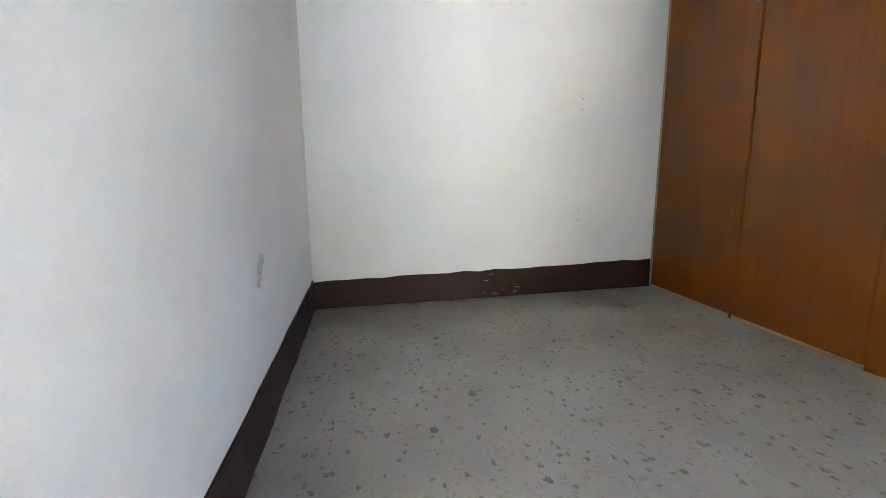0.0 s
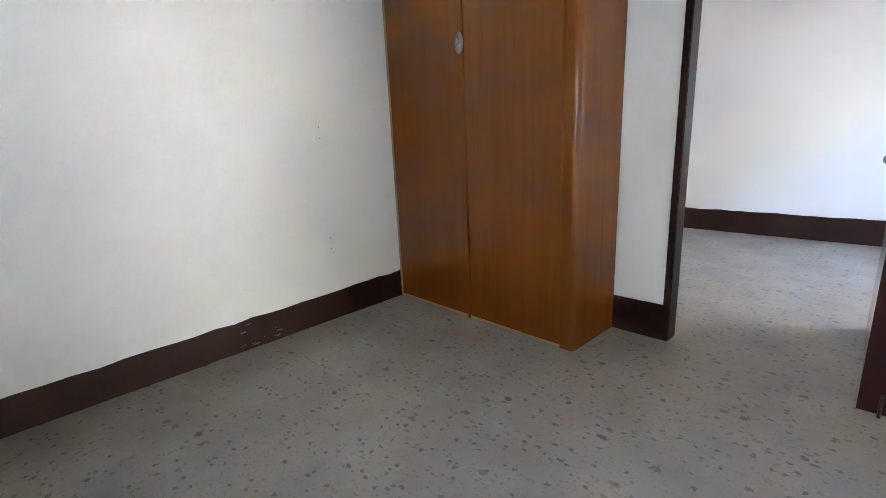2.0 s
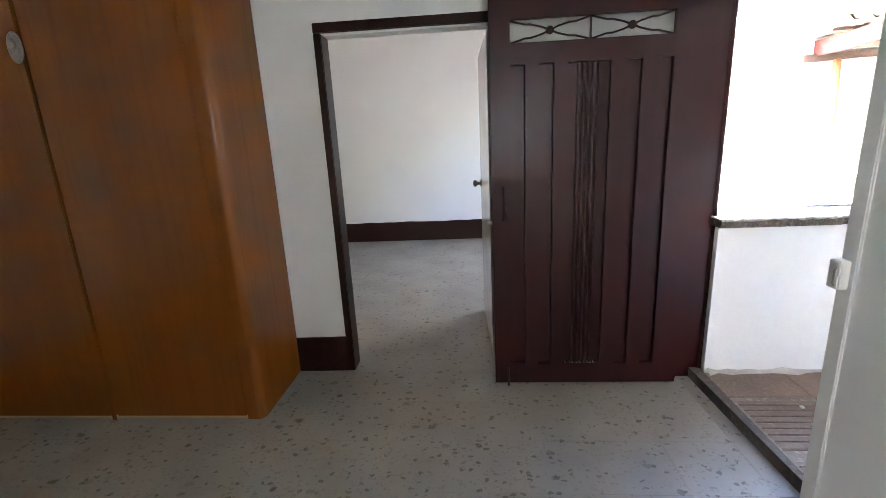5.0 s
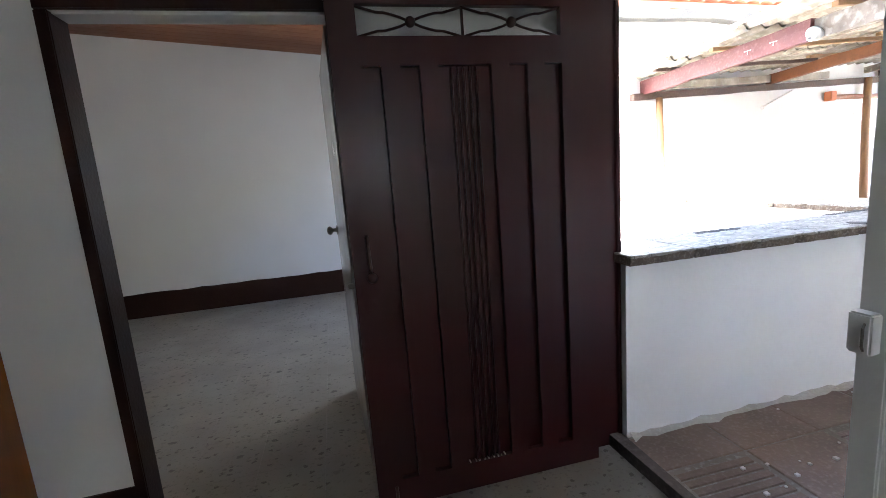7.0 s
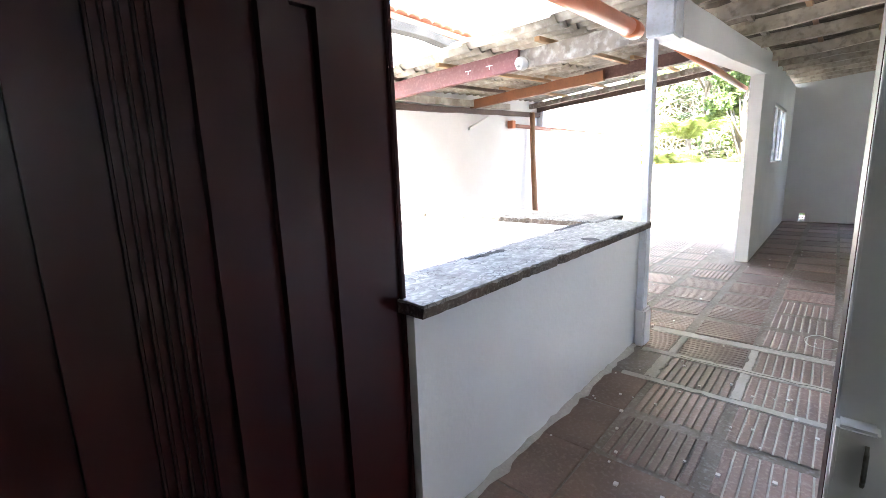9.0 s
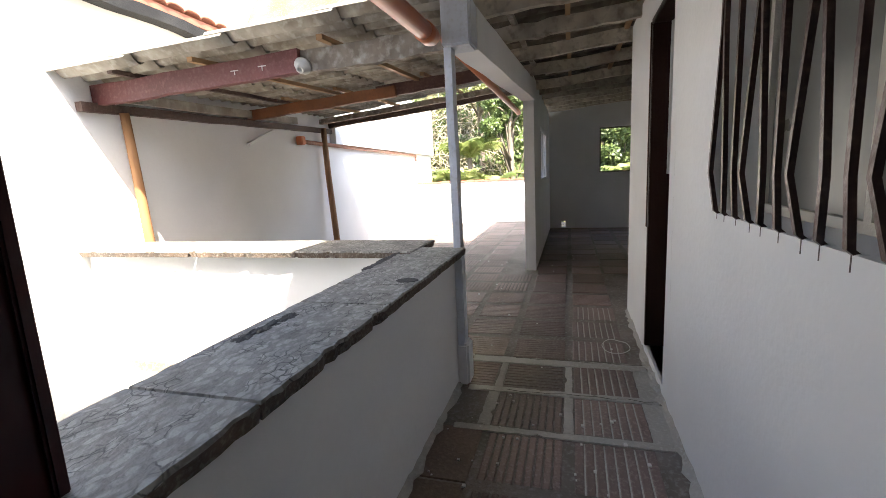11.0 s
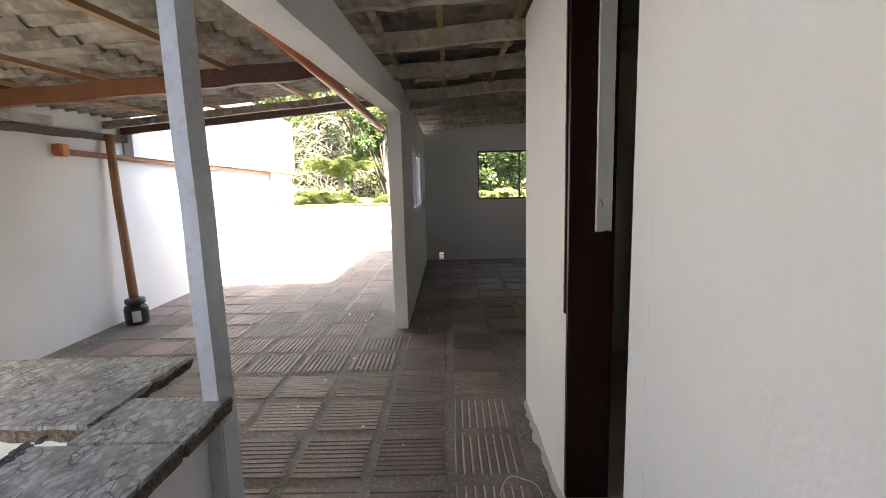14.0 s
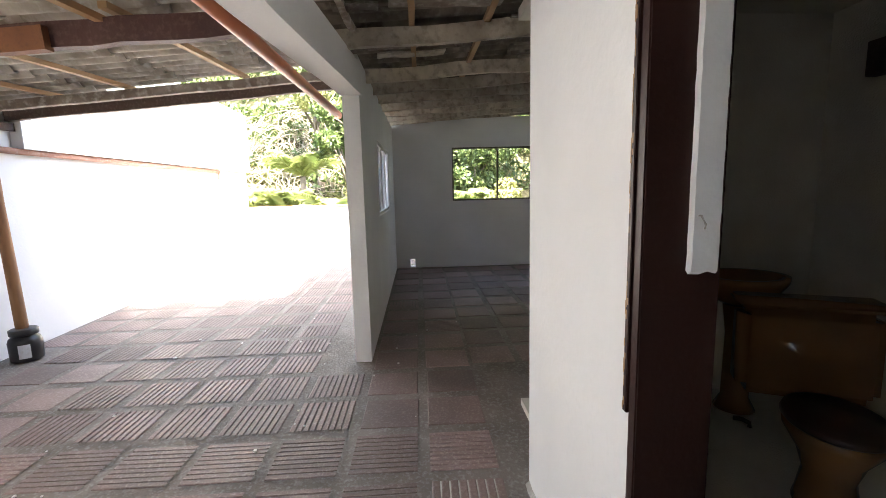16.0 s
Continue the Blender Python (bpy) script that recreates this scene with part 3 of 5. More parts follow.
# house and yard around that close the place
tagged(mesh_ob("wall_kitchen", boxes((2.128, 4.0, -1.75, -1.70, -0.2, 2.6)), M_BATHWALL), kind="structure")
# unseen wall added to keep direct sun off the bedroom's south window
tagged(mesh_ob("wall_neighbour_south", boxes((-6, 6.9, -5.6, -5.4, -3.0, 4.6)), M_WALL_OUT), kind="structure")
tagged(mesh_ob("ground", boxes((-400, 400, -400, 400, -3.2, -3.0)), M_SOIL), kind="structure")


# ---- coping slabs on the parapet ----
def ragged_slab(x0, x1, y0, y1, seed, rough_edges="ns", z0=0.931, z1=0.977):
    """A terrazzo slab with broken, uneven edges."""
    rng = random.Random(seed)
    nx, ny = max(3, int((x1 - x0) / 0.035)), max(3, int((y1 - y0) / 0.035))
    loop = []
    def j(side):
        return ((rng.random() ** 3) * 0.006 + (rng.uniform(0.006, 0.016) if rng.random() < 0.05 else 0)) if side in rough_edges else rng.uniform(0, 0.002)
    loop += [(x0 + (x1 - x0) * i / nx, y0 + j("s")) for i in range(nx)]
    loop += [(x1 - j("e"), y0 + (y1 - y0) * i / ny) for i in range(ny)]
    loop += [(x1 - (x1 - x0) * i / nx, y1 - j("n")) for i in range(nx)]
    loop += [(x0 + j("w"), y1 - (y1 - y0) * i / ny) for i in range(ny)]
    bm = bmesh.new()
    cx, cy = (x0 + x1) / 2, (y0 + y1) / 2
    low = [bm.verts.new((x + (cx - x) * 0.02 + rng.uniform(-0.006, 0.006), y + (cy - y) * 0.03, z0)) for x, y in loop]
    mid = [bm.verts.new((x, y, z1 - 0.008 + rng.uniform(-0.006, 0.003))) for x, y in loop]
    top = [bm.verts.new((x + (cx - x) * 0.015, y + (cy - y) * 0.02, z1)) for x, y in loop]
    n = len(loop)
    for a, b in ((low, mid), (mid, top)):
        for k in range(n):
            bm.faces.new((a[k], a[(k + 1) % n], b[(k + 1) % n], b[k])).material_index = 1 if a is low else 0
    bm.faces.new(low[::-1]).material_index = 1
    bm.faces.new(top)
    return bm


coping = thing("parapet_coping", (3.3, 0, 0.917), "worn grey terrazzo coping slabs with broken edges on the parapet", "coping")
for k, d in enumerate(((2.10, 2.43), (2.433, 3.145), (3.148, 3.43), (3.433, 4.16))):
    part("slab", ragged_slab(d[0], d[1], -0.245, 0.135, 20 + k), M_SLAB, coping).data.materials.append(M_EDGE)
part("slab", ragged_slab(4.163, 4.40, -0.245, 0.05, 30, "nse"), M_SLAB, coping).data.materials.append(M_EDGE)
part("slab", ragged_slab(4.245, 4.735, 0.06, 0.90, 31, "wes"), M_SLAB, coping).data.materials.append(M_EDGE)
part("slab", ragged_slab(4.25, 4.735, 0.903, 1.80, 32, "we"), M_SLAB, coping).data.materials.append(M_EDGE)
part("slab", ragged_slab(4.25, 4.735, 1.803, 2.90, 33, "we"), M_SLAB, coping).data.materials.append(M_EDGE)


def rubble(bm, pts, size, n, seed):
    rng = random.Random(seed)
    for _ in range(n):
        t = rng.random() * (len(pts) - 1)
        i = int(t)
        a, b = Vector(pts[i]), Vector(pts[i + 1])
        c = a.lerp(b, t - i) + Vector((rng.uniform(-1, 1), rng.uniform(-1, 1), 0)) * size
        s = size * rng.uniform(0.25, 0.8)
        r = bmesh.ops.create_icosphere(bm, subdivisions=1, radius=s, matrix=Matrix.Translation(c) @ Matrix.Diagonal((1.4, 1, 0.5, 1)))
        for v in r["verts"]:
            v.co += Vector((rng.uniform(-1, 1), rng.uniform(-1, 1), rng.uniform(-1, 1))) * s * 0.25
    return bm


bm = rubble(bmesh.new(), [(3.72, 0.13, 0.975), (4.18, 0.14, 0.975)], 0.017, 190, 3)
part("broken_mortar", bm, M_BROKEN, coping, "dark broken mortar along the inner edge")
rng = random.Random(44)
bm = bmesh.new()
rim = [(3.51 + (0.042 + rng.uniform(-0.005, 0.005)) * math.cos(a), -0.18 + (0.055 + rng.uniform(-0.007, 0.006)) * math.sin(a)) for a in [math.tau * k / 26 for k in range(26)]]
low, top = [bm.verts.new((x, y, 0.975)) for x, y in rim], [bm.verts.new((3.51 + (x - 3.51) * 0.88, -0.18 + (y + 0.18) * 0.88, 0.9805)) for x, y in rim]
for k in range(26):
    bm.faces.new((low[k], low[(k + 1) % 26], top[(k + 1) % 26], top[k]))
bm.faces.new(top)
part("cement_smear", bm, M_BROKEN, coping, "dark cement smear on the slab")
bm = rubble(bmesh.new(), [(2.74, 0.075, 0.975), (3.0, 0.06, 0.975)], 0.019, 110, 5)
part("broken_mortar", bm, M_BROKEN, coping, "dark broken mortar along the inner edge")
part("broken_mortar", rubble(bmesh.new(), [(4.26, 0.03, 0.955), (4.42, 0.02, 0.955)], 0.02, 26, 6), M_BROKEN, coping, "dark gap between two slabs")

# ---- wardrobe ----
ward = thing("wardrobe", (-1.23, -0.27, 0), "tall built-in wardrobe of varnished orange-brown plywood with two closed doors", "wardrobe")
WX0, WX1, WY = -2.088, -0.378, -0.530
part("carcass", boxes((WX0, WX1, WY + 0.02, -0.002, 0.03, 2.70)), M_WARD, ward)
prof = [(WX1 - 0.09, -0.004), (WX1 - 0.09, WY - 0.004), (WX1 - 0.04, WY - 0.004)] + [(WX1 - 0.036 + 0.04 * math.sin(a), WY + 0.036 - 0.04 * math.cos(a)) for a in [math.pi / 2 * k / 10 for k in range(11)]] + [(WX1 + 0.004, -0.004)]
bm = bmesh.new()
lo, hi = [bm.verts.new((x, y, 0.0)) for x, y in prof], [bm.verts.new((x, y, 2.72)) for x, y in prof]
for k in range(len(prof)):
    bm.faces.new((lo[k], lo[(k + 1) % len(prof)], hi[(k + 1) % len(prof)], hi[k]))
bm.faces.new(lo[::-1])
bm.faces.new(hi)
part("side_panel", bm, M_WARD, ward)
part("edge_strip", boxes((WX0 - 0.004, WX0 + 0.022, WY - 0.006, WY + 0.02, 0.0, 2.72), bevel=0.004), M_NEWWOOD, ward, "pale bare wood strip against the wall")
for a, b in ((WX0 + 0.024, -1.242), (-1.232, WX1 - 0.094)):
    door = part("door", boxes((a, b, WY - 0.008, WY + 0.016, 0.022, 2.68), bevel=0.004), M_WARD, ward, "varnished plywood door with vertical grain")
part("door_stop", boxes((-1.262, -1.236, WY - 0.016, WY - 0.007, 0.0, 2.68), bevel=0.004), M_WARD, ward)
part("plinth", boxes((WX0 + 0.02, WX1 - 0.095, WY + 0.004, WY + 0.02, 0.0, 0.018)), M_NEWWOOD, ward, "pale gap strip under the doors")
bm = bmesh.new()
for r, h in ((0.036, 0.0), (0.036, 0.006), (0.028, 0.010)):
    pass
lathe(bm, (0, 0, 0), [(0.04, 0.0), (0.04, 0.004), (0.034, 0.009), (0.012, 0.012)], 24, 0.95, 1.75)
bmesh.ops.transform(bm, matrix=pose(-1.263, WY - 0.015, 1.955, 90, 0, 0), verts=bm.verts)
plate = part("lock_plate", bm, M_STEEL, ward, "oval tarnished metal lock plate", smooth=True)
bm = bmesh.new()
lathe(bm, (0, 0, 0), [(0.016, 0.0), (0.017, 0.014), (0.011, 0.02)], 14, 1, 1.3)
bmesh.ops.transform(bm, matrix=pose(-1.263, WY - 0.025, 1.965, 90, 0, 0), verts=bm.verts)
part("keyhole_boss", bm, M_STEEL, plate, smooth=True)

# ---- steel door leaf, standing open into the bedroom ----
leaf = thing("steel_door", (1.944, -0.185, 0), "maroon enamelled steel door standing open with grooved panel and scrolled top light", "door")
LX0, LX1, LF, LB = 0.912, 1.946, -0.205, -0.165
GT, GB = 1.797, 0.143
grooves = [(1.018, 1.089), (1.162, 1.233), (1.306, 1.515), (1.592, 1.665), (1.742, 1.813)]
bm = holed("x", LF, LF + 0.024, LX0, LX1, 0.02, 2.12, [(g, h, GB, GT) for g, h in grooves] + [(1.016, 1.812, 1.90, 2.008)])
rim = [e for e in bm.edges if len(e.link_faces) == 2 and abs(e.verts[0].co.y - LF) < 1e-4 and abs(e.verts[1].co.y - LF) < 1e-4 and e.calc_face_angle(0) > 1]
bmesh.ops.bevel(bm, geom=rim, offset=0.003, segments=2, affect="EDGES")
part("front_plate", bm, M_DOOR, leaf)
part("back_plate", boxes((LX0 + 0.004, LX1 - 0.004, LF + 0.0245, LB, 0.022, 1.88), (LX0 + 0.004, 1.01, LF + 0.0245, LB, 1.881, 2.118), (1.818, LX1 - 0.004, LF + 0.0245, LB, 1.881, 2.118), (1.011, 1.817, LF + 0.0245, LB, 2.012, 2.118)), M_DOOR, leaf)
for k in range(5):
    x = 1.360 + k * 0.0245
    part("rib", boxes((x - 0.007, x + 0.007, LF + 0.002, LF + 0.0242, GB + 0.003, GT - 0.003), bevel=0.005), M_DOOR, leaf)
rng = random.Random(31)
bm = bmesh.new()
for k in range(9):
    x, w = 1.325 + 0.02 * k + rng.uniform(-0.005, 0.005), rng.uniform(0.002, 0.005)
    box(bm, x - w, x + w, LF + 0.003, LF + 0.0244, GB + 0.0005, GB + rng.uniform(0.003, 0.006))
part("bare_spots", bm, M_CEMENT_PALE, leaf, "pale chipped paint and dust in the groove ends")
scroll = part("scrollwork", beam(bmesh.new(), (1.414, LF + 0.02, 1.90), (1.414, LF + 0.02, 2.008), 0.008, 0.012, up=(0, 1, 0)), M_BROWN, leaf, "dark wrought iron scrolls with two balls")
for cx in (1.215, 1.613):
    for s in (-1, 1):
        for e in (-1, 1):
            pts = [(cx + e * (0.012 + 0.185 * t), LF + 0.02, 1.954 + s * (0.005 + 0.047 * (t ** 0.75 if t < 0.6 else t ** 1.1))) for t in (0, 0.15, 0.3, 0.45, 0.6, 0.8, 1.0)]
            part("bar", tube(bmesh.new(), pts, 0.005, 6), M_BROWN, scroll, smooth=True)
    bm = bmesh.new()
    bmesh.ops.create_uvsphere(bm, u_segments=16, v_segments=10, radius=0.02, matrix=Matrix.Translation((cx, LF + 0.02, 1.954)))
    part("ball", bm, M_BROWN, scroll, smooth=True)
pane = part("top_pane", boxes((1.0165, 1.8115, LF + 0.026, LF + 0.029, 1.9005, 2.0075)), M_GLASS, leaf)
pane.visible_shadow = False
handle = part("pull_handle", tube(bmesh.new(), [(0.974, LF - 0.004, 1.185), (0.974, LF - 0.018, 1.17), (0.974, LF - 0.024, 1.12), (0.977, LF - 0.018, 1.06), (0.977, LF - 0.004, 1.045)], 0.007, 8), M_BAR, leaf, "dark curved pull handle", smooth=True)
bm = bmesh.new()
lathe(bm, (0, 0, 0), [(0.02, 0.0), (0.02, 0.006), (0.012, 0.016)], 16)
bmesh.ops.transform(bm, matrix=pose(0.980, LF - 0.001, 1.02, 90, 0, 0), verts=bm.verts)
part("keyhole_cover", bm, M_BAR, leaf, smooth=True)
part("latch_bolt", boxes((0.885, 0.916, LF + 0.012, LF + 0.03, 0.985, 1.005), bevel=0.003), M_STEEL, leaf)
part("floor_bolt", tube(bmesh.new(), [(0.99, LF - 0.006, 0.12), (0.99, LF - 0.006, 0.005)], 0.007, 8), M_BAR, leaf)

# ---- white inner door, open into the second room ----
inner = thing("inner_door", (0.85, 0.16, 0), "white painted flush inner door standing open with a brass knob", "door")
IM = pose(0.945, 0.118, 0, 0, 0, 92.5)
bm = boxes((0.0, 0.90, 0.0, 0.036, 0.012, 2.04), bevel=0.003)
bmesh.ops.transform(bm, matrix=IM, verts=bm.verts)
part("leaf", bm, M_GLOSS, inner)
for side in (-1, 1):
    bm = bmesh.new()
    lathe(bm, (0, 0, 0), [(0.03, 0.0), (0.03, 0.006), (0.012, 0.010), (0.012, 0.03), (0.024, 0.038), (0.028, 0.05), (0.02, 0.062), (0.008, 0.066)], 18)
    bmesh.ops.transform(bm, matrix=IM @ pose(0.835, 0.036 if side > 0 else 0.0, 1.10, -90 * side, 0, 0), verts=bm.verts)
    part("knob", bm, M_STEEL, inner, "aged brass door knob", smooth=True)

# ---- porch post, lintel beam and gutter pipe ----
post = thing("porch_post", (4.41, -0.2, ZT), "slim pale blue-white painted timber post on a plastered foot", "post")
bm = beam(bmesh.new(), (4.415, -0.197, 0.9), (4.40, -0.192, 2.17), 0.045, 0.092, up=(1, 0, 0), wobble=0.002, steps=8, seed=5)
part("shaft", bm, M_POST, post)
part("lower_shaft", boxes((4.368, 4.466, -0.222, -0.172, 0.30, 0.905), bevel=0.006), M_POST, post)
part("foot", boxes((4.355, 4.50, -0.245, -0.168, ZT - 0.005, 0.34), bevel=0.015), M_WALL_OUT, post)

lintel = thing("lintel_beam", (6.1, -0.3, 2.3), "white plastered concrete beam carrying the roof edge", "beam")
part("beam", beam(bmesh.new(), (4.52, -0.265, 2.295), (7.86, -0.36, 2.46), 0.17, 0.24, wobble=0.004, steps=10, seed=8), M_WALL_OUT, lintel)
part("beam_end", boxes((4.33, 4.53, -0.34, -0.165, 2.17, 2.44), bevel=0.012), M_POST, lintel)

pipe = thing("gutter_pipe", (5.5, -0.1, 2.25), "orange plastic gutter pipe along the roof edge", "pipe")
part("pipe_run", tube(bmesh.new(), [(2.3, -0.115, 2.17), (4.34, -0.108, 2.232)], 0.05, 18), M_PVC, pipe, smooth=True)
part("lower_run", tube(bmesh.new(), [(4.53, -0.142, 2.265), (6.2, -0.165, 2.255), (7.9, -0.185, 2.243), (8.2, -0.19, 2.24)], 0.034, 16), M_PVC, pipe, "dull weathered orange pipe under the beam", smooth=True)
part("socket", tube(bmesh.new(), [(4.18, -0.107, 2.226), (4.30, -0.107, 2.230)], 0.058, 18), M_PVC, pipe, smooth=True)
wp = thing("wall_pipe", (10, 3.1, 2.0), "orange plastic pipe running along the white boundary wall", "pipe")
part("pipe_run", tube(bmesh.new(), [(7.75, north_y(7.75) - 0.05, 2.035), (10.5, north_y(10.5) - 0.05, 2.02), (13.7, north_y(13.7) - 0.05, 2.0)], 0.032, 14), M_PVC_OLD, wp, smooth=True)
part("socket", boxes((7.66, 7.76, north_y(7.7) - 0.11, north_y(7.7) - 0.002, 1.985, 2.11), bevel=0.01), M_PVC, wp)
part("drop_pipe", tube(bmesh.new(), [(13.72, north_y(13.7) - 0.05, 2.0), (13.72, north_y(13.7) - 0.05, 1.85)], 0.03, 12), M_PVC_OLD, wp, smooth=True)


# ---- terrace roof ----
def under(x, y):
    """Underside of the terrace roof's cross beams."""
    u = (x - 4.62) / 4.13
    return (2.14 + 0.027 * (3 - y)) * (1 - u) + (2.315 + 0.083 * (3 - y)) * u


def cross_beam(name, x, y0, y1, h, w, material, label, seed, lift=0.0):
    return tagged(mesh_ob(name, beam(bmesh.new(), (x, y0, under(x, y0) + h / 2 + lift), (x, y1, under(x, y1) + h / 2 + lift), w, h, wobble=0.006, steps=10, seed=seed), material), label, "roof beam", "beams of the terrace roof")


cross_beam("roof_beam", 4.62, 2.93, 0.95, 0.16, 0.06, M_REDWOOD, "dark red painted timber roof beam with chalk marks", 1)
cross_beam("roof_beam", 4.66, 0.96, -0.15, 0.15, 0.06, M_OLDWOOD, "weathered grey timber roof beam", 2)
cross_beam("roof_beam", 6.58, 3.00, 1.00, 0.12, 0.06, M_ORANGEWOOD, "orange-brown stained timber roof beam", 3)
cross_beam("roof_beam", 6.62, 1.25, -0.25, 0.13, 0.06, M_LAPWOOD, "dark brown timber roof beam lapped onto another", 4, 0.02)
cross_beam("roof_beam", 8.70, 3.08, -0.28, 0.10, 0.06, M_DARKWOOD, "dark weathered timber beam at the roof's outer edge", 5)
cross_beam("roof_beam", 8.42, 3.08, -0.28, 0.08, 0.06, M_OLDWOOD, "weathered grey timber roof beam", 6, 0.05)
tagged(mesh_ob("wall_plate", beam(bmesh.new(), (4.45, 2.90, 2.12), (8.8, 3.10, 2.27), 0.08, 0.075, wobble=0.006, steps=12, seed=9), M_DARKWOOD), "dark timber plate carrying the low edge of the roof", "roof beam")
tagged(mesh_ob("fascia_board", beam(bmesh.new(), (4.75, 2.86, 2.235), (7.6, 2.98, 2.32), 0.03, 0.09, wobble=0.004, steps=8, seed=10), M_FIBRO), "pale weathered board above the wall plate", "board")
for k, (y, x0, x1, material) in enumerate(((0.72, 4.5, 6.65, M_NEWWOOD), (0.66, 6.5, 8.5, M_NEWWOOD), (1.75, 4.45, 6.7, M_NEWWOOD), (1.72, 6.5, 8.6, M_NEWWOOD), (2.45, 4.4, 6.7, M_DARKWOOD), (2.42, 6.5, 8.7, M_NEWWOOD), (0.05, 4.4, 8.6, M_OLDWOOD))):
    h0, h1 = under(x0, y), under(x1, y)
    tagged(mesh_ob("batten", beam(bmesh.new(), (x0, y, h0 + 0.185), (x1, y + 0.03, h1 + 0.15), 0.045, 0.035, wobble=0.004, steps=6, seed=40 + k), material), "sawn pine batten under the roofing sheets", "batten", "battens of the terrace roof")


def sheet(x0, x1, y0, y1, zf, pitch=0.177, amp=0.03, thick=0.007, along="y", seed=0):
    """Corrugated sheet, waves across x (or y), lying on the surface zf(x, y)."""
    bm = bmesh.new()
    rng = random.Random(seed)
    n = int((x1 - x0) / pitch * 8) if along == "y" else int((y1 - y0) / pitch * 8)
    m = 4
    lift = rng.uniform(0, 0.006)
    grid = []
    for layer in (0, 1):
        rows = []
        for i in range(n + 1):
            col = []
            for k in range(m + 1):
                if along == "y":
                    x, y = x0 + (x1 - x0) * i / n, y0 + (y1 - y0) * k / m
                    w = math.sin((x - x0) / pitch * math.tau)
                else:
                    x, y = x0 + (x1 - x0) * k / m, y0 + (y1 - y0) * i / n
                    w = math.sin((y - y0) / pitch * math.tau)
                col.append(bm.verts.new((x, y, zf(x, y) + amp * w + thick * layer + lift)))
            rows.append(col)
        grid.append(rows)
    for rows in grid:
        for i in range(n):
            for k in range(m):
                bm.faces.new((rows[i][k], rows[i + 1][k], rows[i + 1][k + 1], rows[i][k + 1]))
    lo, hi = grid
    for i in range(n):
        for k in (0, m):
            bm.faces.new((lo[i][k], lo[i + 1][k], hi[i + 1][k], hi[i][k]))
    for k in range(m):
        for i in (0, n):
            bm.faces.new((lo[i][k], lo[i][k + 1], hi[i][k + 1], hi[i][k]))
    return bm


roof = thing("terrace_roof", (6.6, 1.5, 2.4), "old grey corrugated fibre-cement sheets over the terrace", "roof")
for k in range(5):
    x0 = 4.27 + k * 0.88
    for r, (y0, y1) in enumerate(((2.15, 3.12), (1.32, 2.3), (0.5, 1.46), (-0.22, 0.64))):
        part("roof_sheet", sheet(x0 + 0.01 * r, x0 + 0.98 + 0.01 * r, y0, y1, lambda x, y: under(x, y) + 0.215 + 0.02 * r, thick=0.009, seed=k + 10 * r), M_FIBRO, roof, smooth=True)


# ---- roof of corridor and end room ----
def under2(x, y):
    return 2.50 + 0.06 * (-0.3 - y) + 0.03 * (x - 6)


for k, x in enumerate((2.7, 3.4, 4.1, 4.85, 5.6, 6.4, 7.3, 8.45, 9.1, 9.75, 10.4, 11.05, 11.7, 12.2)):
    y0 = 0.12 if x < 4.5 else -0.12
    y1 = -1.55 if x < 6.1 else -4.25
    tagged(mesh_ob("rafter", beam(bmesh.new(), (x, y0, under2(x, y0) + 0.05), (x + 0.04 * math.sin(k * 2.3), y1, under2(x, y1) + 0.05), 0.055, 0.12, wobble=0.011, steps=14, seed=60 + k), M_LIMEWOOD), "rough weathered rafter with peeling paint", "rafter", "rafters of the corridor roof")
for k, (y, x0, x1) in enumerate(((-0.42, 2.4, 7.4), (-0.86, 4.5, 12.3), (-1.38, 4.5, 12.3), (-2.0, 6.3, 12.3), (-2.7, 7.3, 12.3), (-3.4, 7.3, 12.3))):
    tagged(mesh_ob("batten", beam(bmesh.new(), (x0, y, under2(x0, y) + 0.12), (x1, y - 0.05, under2(x1, y) + 0.12), 0.04, 0.04, wobble=0.008, steps=16, seed=80 + k), M_NEWWOOD if k in (1, 2) else M_OLDWOOD), "sawn batten laid over the rafters", "batten", "battens of the corridor roof")
roof2 = thing("corridor_roof", (8, -1.5, 2.7), "sagging old fibre-cement roof over corridor and end room", "roof")
for k in range(11):
    x0 = 2.2 + k * 0.95
    part("roof_sheet", sheet(x0, x0 + 1.0, -1.9, 0.2 if x0 < 4.3 else -0.14, lambda x, y: under2(x, y) + 0.17, seed=30 + k), M_SOOT, roof2, smooth=True)
    if x0 > 5.5:
        part("roof_sheet", sheet(x0, x0 + 1.0, -4.4, -1.75, lambda x, y: under2(x, y) + 0.15, seed=50 + k), M_SOOT, roof2, smooth=True)
# unseen board, added so that the wavy eave casts a straight shadow
part("fascia", beam(bmesh.new(), (2.2, 0.19, 2.50), (4.3, 0.19, 2.55), 0.025, 0.12, wobble=0.003, steps=6, seed=2), M_OLDWOOD, roof2, "grey weathered eave board added to straighten the eave's shadow")
rng = random.Random(4)
for k in range(54):
    x, y = rng.uniform(5.2, 12.0), rng.uniform(-3.5, -0.4)
    L = rng.uniform(0.2, 0.8)
    tagged(mesh_ob("board", beam(bmesh.new(), (x, y, under2(x, y) + 0.115), (x + L * 0.1, y - L, under2(x, y - L) + 0.118), rng.uniform(0.05, 0.15), 0.014, wobble=0.008, steps=5, seed=200 + k), M_OLDWOOD if k % 3 else M_LIMEWOOD), "loose grey board patching the roof from below", "board", "boards under the corridor roof")

